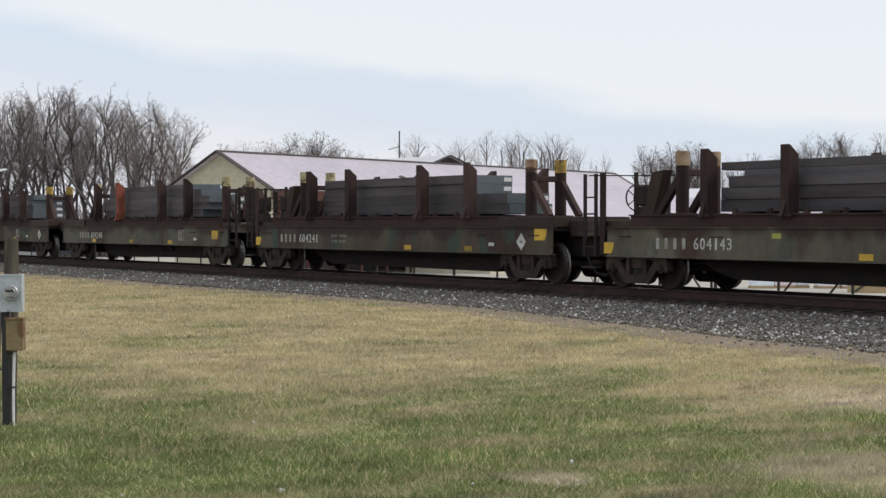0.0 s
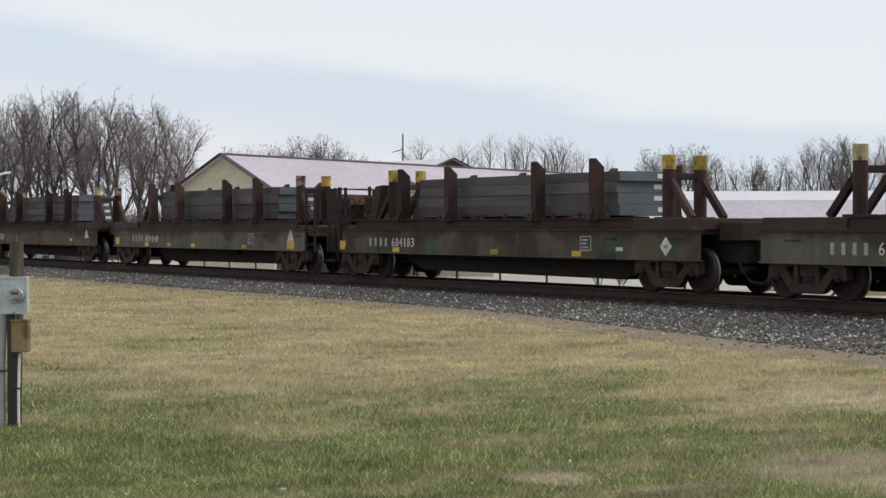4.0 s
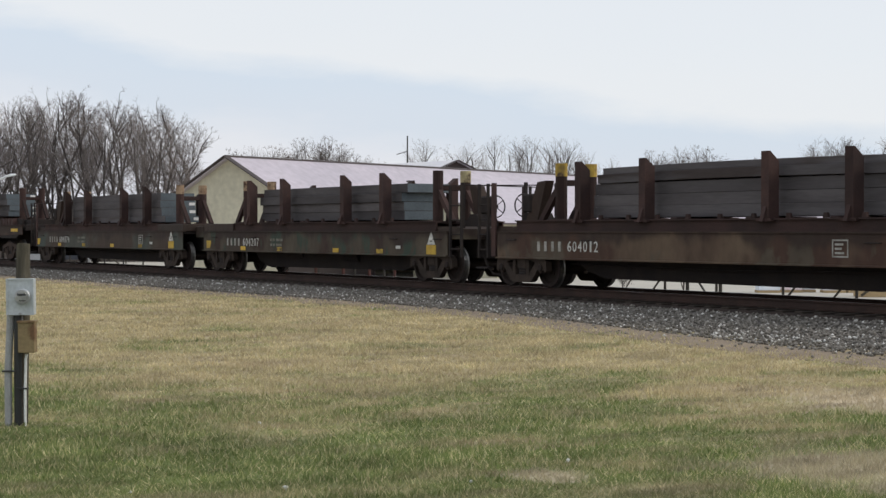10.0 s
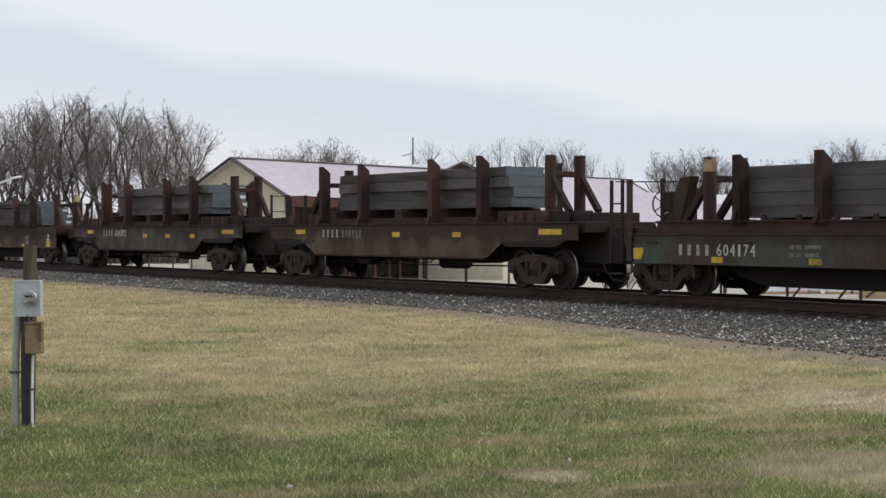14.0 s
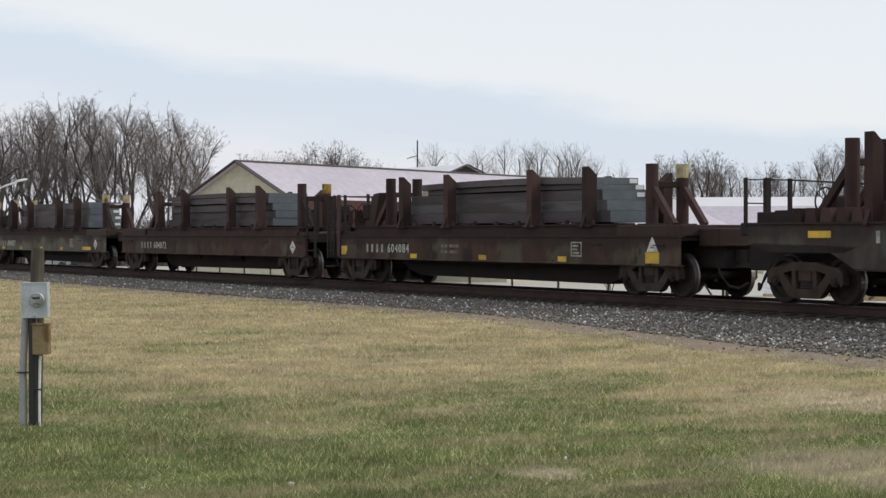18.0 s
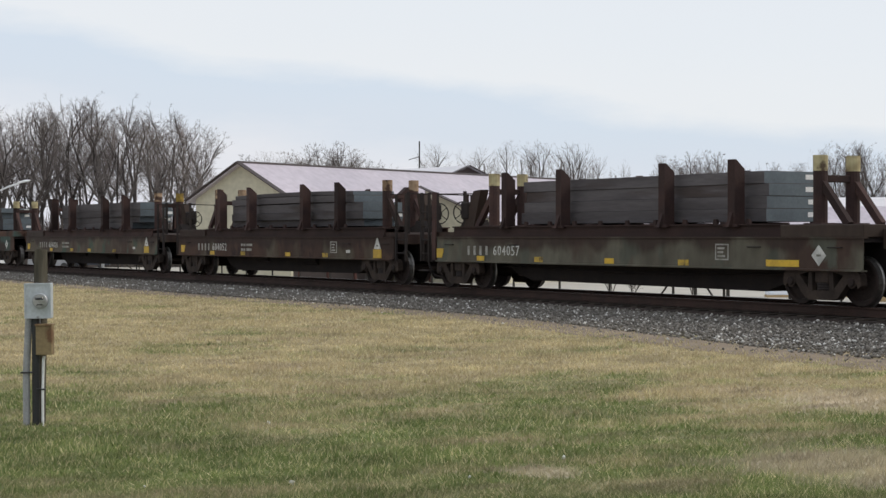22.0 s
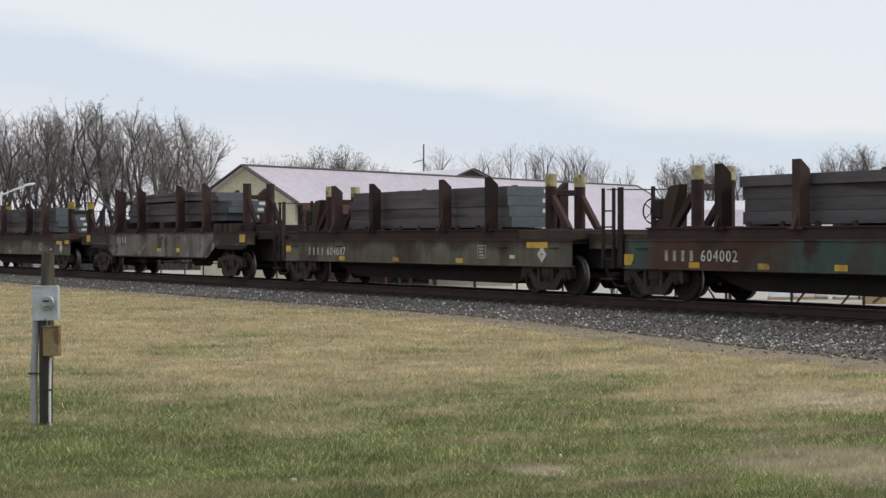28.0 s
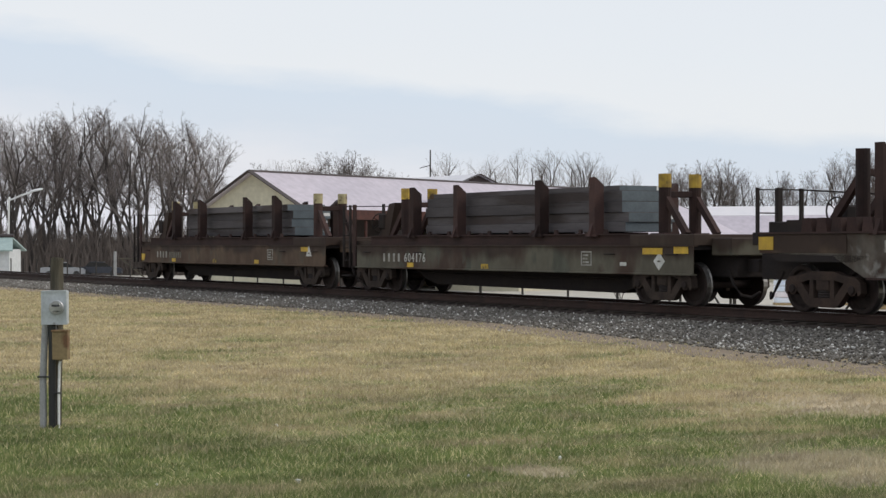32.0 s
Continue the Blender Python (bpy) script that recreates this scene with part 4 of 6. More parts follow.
xs = [-3000, -1500, -800, -450, -300] + [-220 + i * 4 for i in range(40)] + [-60 + i for i in range(71)] + [20, 60, 150, 400, 1000, 3000]
ys = [-3000, -1000, -300, -120, -60, -40] + [-30 + i for i in range(40)] + [12, 16, 22, 30, 45, 70, 110, 180, 300, 500, 900, 1600, 3000]
bm = bmesh.new()
grid = [[bm.verts.new((x, y, ground_height(x, y))) for y in ys] for x in xs]
for i in range(len(xs) - 1):
    for j in range(len(ys) - 1):
        bm.faces.new((grid[i][j], grid[i + 1][j], grid[i + 1][j + 1], grid[i][j + 1]))
ground = tagged(new("ground", mesh_of(bm, "ground", M_LAWN)), "patchy half-green dormant lawn", "lawn", kind="structure")

bm = bmesh.new()
rows = []
for x in [-420, -320, -240, -180] + [-140 + 2 * i for i in range(85)] + [60]:
    rows.append([bm.verts.new((x, y, z)) for y, z in ((toe(x) - 0.15, LAWN - 0.06), (toe(x) * 0.55 - 1.0, LAWN + 0.03), (-2.0, -0.32), (-1.37, -0.285), (-1.33, -0.225), (1.3, -0.215), (1.9, -0.24), (4.0, -0.80), (5.0, -1.25))])
for a, b in zip(rows, rows[1:]):
    for k in range(8):
        # the strip under the rails gets the stained colour with painted shadow
        bm.faces.new((a[k], b[k], b[k + 1], a[k + 1])).material_index = 1 if k in (3, 4) else 0
tagged(new("ballast_bed", mesh_of(bm, "ballast_bed", [M_BALLAST, M_STAIN_SHADE])), "grey crushed-stone railway ballast", "ballast", kind="structure")

track = tagged(new("railway_track"), "brown steel rails on dark timber ties", "railway track", kind="structure")
RAILP = [(-0.068, -0.178), (0.068, -0.178), (0.068, -0.168), (0.012, -0.145), (0.010, -0.045), (0.036, -0.035), (0.036, -0.006), (0.028, 0.0), (-0.028, 0.0), (-0.036, -0.006), (-0.036, -0.035), (-0.010, -0.045), (-0.012, -0.145), (-0.068, -0.168)]
for y in (-RAIL_Y, RAIL_Y):
    bm = prism(RAILP, "x", -420, 60)
    for f in bm.faces:
        f.material_index = 1 if f.calc_center_median().z > -0.001 else 0
    part("rail", bm, [M_RAIL, M_RAILTOP], track).location = (0, y, 0)

# ---- the building behind the railway ----
M_WALL = mat("cream_metal_siding", (0.56, 0.525, 0.40), (0.51, 0.475, 0.36), 0.6, scale=0.3, grain=3)
M_ROOF = mat("pale_mauve_metal_roof", (0.52, 0.465, 0.515), (0.46, 0.415, 0.465), 0.45, scale=0.2, grain=2)
# brown of the trim boards, also used for the shade inside the bay
M_TRIM_SHADE = mat("dark_brown_trim_and_bay_shade", (0.06, 0.045, 0.042), (0.05, 0.04, 0.04), 0.6)
M_WHITEROOF = mat("white_roof_sheet", (0.72, 0.70, 0.72), (0.64, 0.63, 0.66), 0.5, scale=0.3)
BETA = radians(33.3)
RIDGE, FRONT = RIGHT * math.sin(BETA) + AHEAD * math.cos(BETA), RIGHT * math.cos(BETA) - AHEAD * math.sin(BETA)
APEX = spot(-13.35, 115.0)


def on_building(s, d, z):
    """s metres along the ridge from the gable, d metres out to the front of the ridge."""
    p = APEX + RIDGE * s + FRONT * d
    return (p.x, p.y, z)


def sheet(corners, thick=0.12):
    """A slab with the given upper corners (in order round it)."""
    bm = bmesh.new()
    a = [bm.verts.new(c) for c in corners]
    b = [bm.verts.new((c[0], c[1], c[2] - thick)) for c in corners]
    n = len(corners)
    bm.faces.new(a)
    bm.faces.new(b[::-1])
    for i in range(n):
        bm.faces.new((a[i], b[i], b[(i + 1) % n], a[(i + 1) % n]))
    bmesh.ops.recalc_face_normals(bm, faces=bm.faces)
    return bm


def solid(outline, other):
    """Joins two equal outlines into a closed body."""
    bm = bmesh.new()
    a, b = [bm.verts.new(c) for c in outline], [bm.verts.new(c) for c in other]
    n = len(outline)
    bm.faces.new(a)
    bm.faces.new(b[::-1])
    for i in range(n):
        bm.faces.new((a[i], b[i], b[(i + 1) % n], a[(i + 1) % n]))
    bmesh.ops.recalc_face_normals(bm, faces=bm.faces)
    return bm


G, ZR, ZE = FAR_GROUND - 0.1, 6.1, 3.88
hall = thing("hall", "cream metal-sided hall with a long mauve metal roof", "building")
P = on_building
gable = [(-4.0, G), (4.0, G), (4.0, ZE - 0.1), (0, ZR - 0.1), (-4.0, ZE - 0.1)]
part("gable_wall", solid([P(0.4, d, z) for d, z in gable], [P(0.65, d, z) for d, z in gable]), M_WALL, hall)
# an added dark sheet behind the porch stands in for the bay's shade
part("inner_wall", solid([P(0.65, 0.4, G), P(15.9, 0.4, G), P(15.9, 0.4, ZE), P(0.65, 0.4, ZE)], [P(0.65, 0.6, G), P(15.9, 0.6, G), P(15.9, 0.6, ZE), P(0.65, 0.6, ZE)]), M_TRIM_SHADE, hall, "added dark sheet for the shade inside the open bay")
part("back_wall", solid([P(0.65, -3.75, G), P(55.5, -3.75, G), P(55.5, -3.75, ZE - 0.2), P(0.65, -3.75, ZE - 0.2)], [P(0.65, -4.0, G), P(55.5, -4.0, G), P(55.5, -4.0, ZE - 0.2), P(0.65, -4.0, ZE - 0.2)]), M_WALL, hall)
part("roof", sheet([P(0, 0, ZR), P(16.0, 0, ZR), P(16.0, 4.5, ZE - 0.27), P(0, 4.5, ZE - 0.27)]), M_ROOF, hall)
part("roof", sheet([P(16.0, 0, ZR), P(55.7, 0, ZR), P(55.7, 3.9, 3.94), P(16.0, 3.9, 3.94)]), M_ROOF, hall)
part("roof", sheet([P(0, 0, ZR), P(0, -4.5, ZE - 0.27), P(55.7, -4.5, ZE - 0.27), P(55.7, 0, ZR)]), M_ROOF, hall)
part("wing_roof", sheet([P(15.8, 3.5, 4.88), P(55.7, 3.5, 4.88), P(55.7, 11.2, 1.88), P(15.8, 11.2, 1.88)]), M_ROOF, hall)
wing = [(3.7, G), (10.7, G), (10.7, 1.95), (3.7, 4.68)]
part("wing_end_wall", solid([P(16.2, d, z) for d, z in wing], [P(16.45, d, z) for d, z in wing]), M_WALL, hall)
part("wing_end_wall", solid([P(55.2, d, z) for d, z in wing], [P(55.45, d, z) for d, z in wing]), M_WALL, hall)
part("wing_front_wall", solid([P(16.45, 10.45, G), P(55.2, 10.45, G), P(55.2, 10.45, 1.95), P(16.45, 10.45, 1.95)], [P(16.45, 10.7, G), P(55.2, 10.7, G), P(55.2, 10.7, 1.95), P(16.45, 10.7, 1.95)]), M_WALL, hall)
part("step_wall", solid([P(16.2, 3.7, 3.6), P(55.2, 3.7, 3.6), P(55.2, 3.7, 4.7), P(16.2, 3.7, 4.7)], [P(16.2, 3.8, 3.6), P(55.2, 3.8, 3.6), P(55.2, 3.8, 4.7), P(16.2, 3.8, 4.7)]), M_ROOF, hall)
part("ridge_cap", tube([P(-0.1, 0, ZR + 0.02), P(55.8, 0, ZR + 0.02)], 0.09, sides=6), M_TRIM_SHADE, hall)


M_PORCH = mat("red_brown_porch_timber", (0.095, 0.042, 0.036), (0.065, 0.034, 0.03), 0.8)
part("porch_beam", solid([P(0.3, 4.6, 2.95), P(16.0, 4.6, 2.95), P(16.0, 4.6, 3.60), P(0.3, 4.6, 3.60)], [P(0.3, 4.72, 2.95), P(16.0, 4.72, 2.95), P(16.0, 4.72, 3.60), P(0.3, 4.72, 3.60)]), M_PORCH, hall, "red-brown timber porch beam")
for s0 in (0.6, 3.6, 6.6, 9.6, 12.6, 15.6):
    part("porch_post", tube([P(s0, 4.55, G), P(s0, 4.55, 2.9)], 0.11, sides=8), M_PORCH, hall)


def board(p, q, w=0.28, t=0.06):
    return bar(p, q, t, w)


for nm, a, b in (("barge_board", P(-0.04, 0, ZR + 0.02), P(-0.04, 4.5, ZE - 0.25)), ("barge_board", P(-0.04, 0, ZR + 0.02), P(-0.04, -4.5, ZE - 0.25)), ("fascia", P(0, 4.55, ZE - 0.35), P(15.9, 4.55, ZE - 0.35)), ("barge_board", P(15.76, 3.5, 4.86), P(15.76, 11.2, 1.86)), ("fascia", P(15.9, 11.25, 1.82), P(55.7, 11.25, 1.82)), ("barge_board", P(55.75, 0, ZR), P(55.75, 3.6, 4.1)), ("barge_board", P(55.75, 3.5, 4.86), P(55.75, 11.2, 1.86))):
    part(nm, board(a, b, 0.34), M_TRIM_SHADE, hall)

# the higher cross gable that shows over the ridge, and the long low hall beside it
M_GABLE = mat("dark_taupe_siding", (0.085, 0.066, 0.060), (0.07, 0.056, 0.052), 0.7)
rear = thing("rear_block", "pale-roofed rear block with a dark brown gable", "building")
C0 = spot(2.1, 150.0)
QD, QW = (-RIGHT * 0.55 + AHEAD * 0.83).normalized(), (RIGHT * 0.83 + AHEAD * 0.55).normalized()


def Q(back, wide, z):
    p = C0 + QD * back + QW * wide
    return (p.x, p.y, z)


tri = [(-2.5, G), (2.5, G), (2.5, 6.2), (0, 7.2), (-2.5, 6.2)]
part("gable_wall", solid([Q(0.2, d, z) for d, z in tri], [Q(0.4, d, z) for d, z in tri]), M_GABLE, rear)
for d0, d1 in ((-2.5, -2.3), (2.3, 2.5)):
    part("side_wall", solid([Q(0.4, d0, G), Q(13, d0, G), Q(13, d0, 6.1), Q(0.4, d0, 6.1)], [Q(0.4, d1, G), Q(13, d1, G), Q(13, d1, 6.1), Q(0.4, d1, 6.1)]), M_WALL, rear)
for s_ in (-1, 1):
    part("roof", sheet([Q(0, 0, 7.3), Q(13.2, 0, 7.3), Q(13.2, s_ * 3.0, 6.1), Q(0, s_ * 3.0, 6.1)]), M_WHITEROOF, rear)
    part("barge_board", board(Q(-0.04, 0, 7.28), Q(-0.04, s_ * 3.0, 6.08), 0.45), M_TRIM_SHADE, rear)

low = thing("low_hall", "long low hall with a mauve roof and a white ridge band", "building")
for nm, a0, a1, mm in (("ridge_band", (4.7, 160.0), (3.85, 158.2), M_WHITEROOF), ("roof", (3.83, 158.2), (0.4, 150.5), M_ROOF)):
    part(nm, sheet([spot(20, a0[1], a0[0]), spot(75, a0[1], a0[0] + 0.3), spot(75, a1[1], a1[0] + 0.3), spot(20, a1[1], a1[0])]), mm, low)
part("front_wall", solid([spot(20.3, 151.2, G), spot(74.7, 151.2, G), spot(74.7, 151.2, 0.45), spot(20.3, 151.2, 0.45)], [spot(20.3, 151.4, G), spot(74.7, 151.4, G), spot(74.7, 151.4, 0.45), spot(20.3, 151.4, 0.45)]), M_WALL, low)
part("back_roof", sheet([spot(20, 160, 4.7), spot(20, 170, 0.4), spot(75, 170, 0.7), spot(75, 160, 5.0)]), M_WHITEROOF, low)
for sd in (20.3, 74.5):
    part("end_wall", solid([spot(sd, 151.4, G), spot(sd, 169, G), spot(sd, 169, 0.5), spot(sd, 160, 4.4), spot(sd, 151.4, 0.5)], [spot(sd + 0.2, 151.4, G), spot(sd + 0.2, 169, G), spot(sd + 0.2, 169, 0.5), spot(sd + 0.2, 160, 4.4), spot(sd + 0.2, 151.4, 0.5)]), M_WALL, low)

# gravel yard behind the fence
M_YARD = mat("pale_gravel_yard", (0.49, 0.465, 0.41), (0.42, 0.395, 0.345), 0.95, scale=0.15, grain=12)
bm = bmesh.new()
edge = [spot(-70, 135), spot(-48, 118), spot(-20, 98), spot(8, 74), spot(17, 66), spot(27, 74), spot(34, 100), spot(30, 148), spot(-10, 190), spot(-60, 230), spot(-90, 190)]
bm.faces.new([bm.verts.new((p.x, p.y, FAR_GROUND + 0.03)) for p in edge])
tagged(new("gravel_yard", mesh_of(bm, "gravel_yard", M_YARD)), "pale beige gravel yard", "gravel yard", kind="structure")


# ---- the meter post on the lawn ----
M_GREYBOX = mat("grey_enamelled_steel", (0.50, 0.53, 0.55), (0.45, 0.48, 0.50), 0.45, scale=4)
M_TANBOX = mat("rust_stained_tan_box", (0.29, 0.215, 0.115), (0.22, 0.165, 0.092), 0.7, scale=6, blotch=(0.16, 0.09, 0.05))
M_CONDUIT = mat("grey_plastic_conduit", (0.36, 0.36, 0.36), (0.28, 0.28, 0.28), 0.6, scale=4)
M_PALEPIPE = mat("pale_conduit", (0.74, 0.74, 0.73), (0.64, 0.64, 0.63), 0.5, scale=4)
M_OLDWOOD = mat("weathered_post_wood", (0.13, 0.115, 0.085), (0.045, 0.04, 0.033), 0.95, scale=5, grain=60, streak=(3, 3, 0.25), bump=0.6)
M_GLASS = bpy.data.materials.new("meter_glass")
M_GLASS.use_nodes = True
M_GLASS.node_tree.nodes["Principled BSDF"].inputs["Transmission Weight"].default_value = 1.0
M_GLASS.node_tree.nodes["Principled BSDF"].inputs["Roughness"].default_value = 0.03
M_RING = mat("worn_meter_ring", (0.48, 0.49, 0.50), (0.34, 0.345, 0.35), 0.35, 0.5)
M_BLACK = mat("black_plastic", (0.02, 0.02, 0.021), (0.03, 0.03, 0.03), 0.5)


meter = thing("meter_post", "weathered wooden post with a grey electric meter box", "meter post", at=Matrix.Translation(spot(-3.72, 16.1, LAWN - 0.012)) @ pose(0, 0, 0, 0, -0.6, 59.81) @ Matrix.Scale(1.022, 4))
rnd = random.Random(4)
bm = bmesh.new()
ring0 = None
for z in (-0.1, 0.4, 0.9, 1.3, 1.50, 1.585):
    ring = [bm.verts.new(((0.045 + (0.006 * rnd.random())) * math.cos(k * math.tau / 12) * 1.25 + 0.016 + 0.022 * z, 0.06 * math.sin(k * math.tau / 12) + 0.06, z + (rnd.uniform(-0.02, 0.015) if z > 1.55 else 0))) for k in range(12)]
    if ring0:
        for k in range(12):
            bm.faces.new((ring0[k], ring0[(k + 1) % 12], ring[(k + 1) % 12], ring[k]))
    ring0 = ring
bm.faces.new(ring0)
part("post", bm, M_OLDWOOD, meter, "grey weathered wooden post")
mbox = part("meter_box", box(-0.066, 0.170, -0.10, 0.0, 0.98, 1.293, None, 0.008), M_GREYBOX, meter, "light grey steel meter box")
part("cover_edge", frame_mesh(0.236, 0.313, 0.012), M_GREYBOX, mbox).location = (-0.066, -0.103, 0.98)
mt = part("meter_ring", lathe([(0.062, -0.145), (0.066, -0.14), (0.066, -0.10)], sides=28), M_RING, mbox, "round meter with a metal ring")
mt.location = (0.080, 0, 1.138)
part("meter_glass", lathe([(0.02, -0.195), (0.040, -0.188), (0.053, -0.170), (0.057, -0.145)], sides=28), M_GLASS, mbox, "clear glass meter dome").location = (0.080, 0, 1.138)
part("dial", lathe([(0.050, -0.152), (0.050, -0.146)], sides=28), M_WHITE, mbox, "pale meter dial").location = (0.080, 0, 1.138)
part("dial_bar", box(-0.03, 0.03, -0.156, -0.153, 0.008, 0.024), M_BLACK, mbox).location = (0.080, 0, 1.138)
part("dial_bar", box(-0.02, 0.03, -0.156, -0.153, -0.03, -0.024), M_BLACK, mbox).location = (0.080, 0, 1.138)
# added black bar: stands for the dark gap between conduit and pale pipe
part("cable_guard", tube([(0.012, -0.035, -0.1), (0.014, -0.035, 0.5), (0.018, -0.035, 0.985)], 0.034, sides=12), M_BLACK, meter, "added black bar for the dark gap between the conduits")
part("latch", box(0.045, 0.065, -0.112, -0.10, 0.985, 1.0), M_CONDUIT, mbox)
tan = part("junction_box", box(0.036, 0.180, -0.125, -0.02, 0.657, 0.925, None, 0.006), M_TANBOX, meter, "rust-stained tan junction box")
part("lid", box(0.030, 0.186, -0.135, -0.01, 0.913, 0.932, None, 0.004), M_TANBOX, tan)
part("conduit", tube([(-0.075, -0.03, -0.1), (-0.072, -0.03, 0.5), (-0.045, -0.03, 0.98)], 0.032, sides=14), M_CONDUIT, meter, "grey plastic conduit")
part("conduit", tube([(0.076, -0.06, -0.1), (0.078, -0.06, 0.3), (0.088, -0.06, 0.6), (0.096, -0.06, 0.64)], 0.012, sides=12), M_PALEPIPE, meter, "pale thin conduit")
part("conduit", tube([(0.04, -0.02, 0.90), (0.04, -0.02, 0.985)], 0.02, sides=10), M_CONDUIT, meter)
for nm, x0, x1, z in (("strap", -0.115, 0.0, 0.49), ("strap", 0.005, 0.10, 0.34)):
    part(nm, box(x0, x1, -0.075, -0.02, z, z + 0.014), M_BLACK, meter)

# ---- yard fence, shed, lamp, parked cars, goods ----
M_FENCE = mat("dark_fence_steel", (0.035, 0.033, 0.032), (0.05, 0.045, 0.04), 0.7)
fence = thing("fence", "dark steel post fence behind the railway", "fence")
for k in range(31):
    x = -38.9 - k * 3.2 + (0.5 if k % 7 == 3 else 0)
    put("fence_post", "fence_post", lambda: tube([(0, 0, -2.2), (0, 0, 0.3)], 0.045, sides=8), M_FENCE, fence, (x, 13, 0))
for x in (-46.8, -45.1, -61.3):
    put("fence_post", "fence_post_thick", lambda: tube([(0, 0, -2.2), (0, 0, 0.35)], 0.06, sides=8), M_FENCE, fence, (x, 13, 0))
for x in (-48.7, -41.9, -36.0, -39.9):
    put("brace", "fence_brace", lambda: tube([(-1.3, 0, -1.9), (1.0, 0, 0.2)], 0.035, sides=6), M_FENCE, fence, (x, 13.0, 0))
put("brace", "fence_brace_b", lambda: tube([(1.6, 0, -1.9), (-0.6, 0, 0.2)], 0.035, sides=6), M_FENCE, fence, (-46.2, 13.0, 0))
part("gate_post", tube([spot(-26.6, 138, -2.1), spot(-26.6, 138, 0.75)], 0.12, sides=10), M_CONDUIT, fence, "pale concrete gate post")
part("gate_rail", tube([spot(-26.3, 138, 0.2), spot(-21, 137, 0.2)], 0.05, sides=6), M_OLDWOOD, fence)
part("gate_brace", tube([spot(-26.0, 138, 0.1), spot(-23.6, 137, -1.7)], 0.05, sides=6), M_OLDWOOD, fence)
part("gate_brace", tube([spot(-23.6, 137, -1.9), spot(-23.6, 137, 0.2)], 0.05, sides=6), M_OLDWOOD, fence)

M_SHEDROOF = mat("pale_teal_roof", (0.34, 0.44, 0.42), (0.28, 0.37, 0.36), 0.5)
M_SHEDWALL = mat("pale_shed_boards", (0.62, 0.64, 0.64), (0.52, 0.54, 0.55), 0.7)
shed = thing("shed", "small white shed with a pale teal roof", "shed")
part("body", solid([spot(-44, 149, G), spot(-37.7, 149, G), spot(-37.7, 149, 0.9), spot(-44, 149, 0.9)], [spot(-44, 153, G), spot(-37.7, 153, G), spot(-37.7, 153, 0.9), spot(-44, 153, 0.9)]), M_SHEDWALL, shed)
part("roof", sheet([spot(-44.2, 151, 1.95), spot(-37.9, 151, 1.95), spot(-37.3, 148.6, 0.85), spot(-44.2, 148.6, 0.85)]), M_SHEDROOF, shed)
part("roof", sheet([spot(-44.2, 151, 1.95), spot(-44.2, 153.4, 0.85), spot(-37.3, 153.4, 0.85), spot(-37.9, 151, 1.95)]), M_SHEDROOF, shed)
part("ridge", tube([spot(-44.2, 151, 2.05), spot(-37.8, 151, 2.05)], 0.16, sides=8), M_TRIM_SHADE, shed)
part("window", solid([spot(-39.4, 148.93, -1.6), spot(-38.6, 148.93, -1.6), spot(-38.6, 148.93, 0.1), spot(-39.4, 148.93, 0.1)], [spot(-39.4, 149.02, -1.6), spot(-38.6, 149.02, -1.6), spot(-38.6, 149.02, 0.1), spot(-39.4, 149.02, 0.1)]), M_BLACK, shed)

M_LAMP = mat("pale_painted_lamp_metal", (0.78, 0.79, 0.80), (0.70, 0.71, 0.72), 0.5)
lamp = thing("street_lamp", "grey street lamp on a pale pole", "street lamp")
part("pole", tube([spot(-40.6, 160, -2.1), spot(-40.5, 160, 5.6)], 0.11, 0.08, sides=10), M_PALEPIPE, lamp)
part("arm", tube([spot(-40.5, 160, 5.3), spot(-39.3, 159.6, 5.75), spot(-38.2, 159.4, 6.1)], 0.09, sides=8), M_LAMP, lamp)
bm = bmesh.new()
bmesh.ops.create_uvsphere(bm, u_segments=12, v_segments=8, radius=0.5)
for v in bm.verts:
    v.co = (v.co.x * 1.2, v.co.y * 0.4, v.co.z * 0.22 * (1.4 if v.co.z > 0 else 0.7))
hd = part("lamp_head", bm, M_LAMP, lamp)
hd.location, hd.rotation_euler = spot(-37.8, 159.3, 6.2), (0, radians(-12), TURN)

M_CAR1 = mat("silver_grey_car_paint", (0.34, 0.35, 0.37), (0.30, 0.31, 0.33), 0.3, 0.3)
M_CAR2 = mat("dark_blue_car_paint", (0.05, 0.055, 0.07), (0.04, 0.045, 0.06), 0.3, 0.3)
M_WINDOW = mat("dark_window_glass", (0.015, 0.017, 0.02), (0.02, 0.02, 0.022), 0.1)


def parked_car(at, turn, paint, label):
    car = thing("parked_car", label, "car", "cars parked beyond the fence", at=Matrix.Translation(at) @ Matrix.Rotation(turn, 4, "Z"))
    part("body", prism([(-2.2, 0.35), (2.2, 0.35), (2.25, 0.7), (2.0, 0.9), (1.1, 1.0), (-1.5, 1.02), (-2.2, 0.95)], "y", -0.9, 0.9), paint, car)
    part("cabin", prism([(-1.5, 1.0), (1.1, 0.98), (0.45, 1.45), (-1.1, 1.48)], "y", -0.78, 0.78), M_WINDOW, car)
    part("roof", prism([(-1.1, 1.46), (0.45, 1.44), (0.35, 1.52), (-1.0, 1.54)], "y", -0.76, 0.76), paint, car)
    for x in (-1.35, 1.35):
        for y in (-0.86, 0.86):
            w = part("wheel", lathe([(0.18, -0.1), (0.32, -0.1), (0.33, 0.0), (0.32, 0.1), (0.18, 0.1)], sides=16), M_BLACK, car)
            w.location = (x, y, 0.33)
    return car


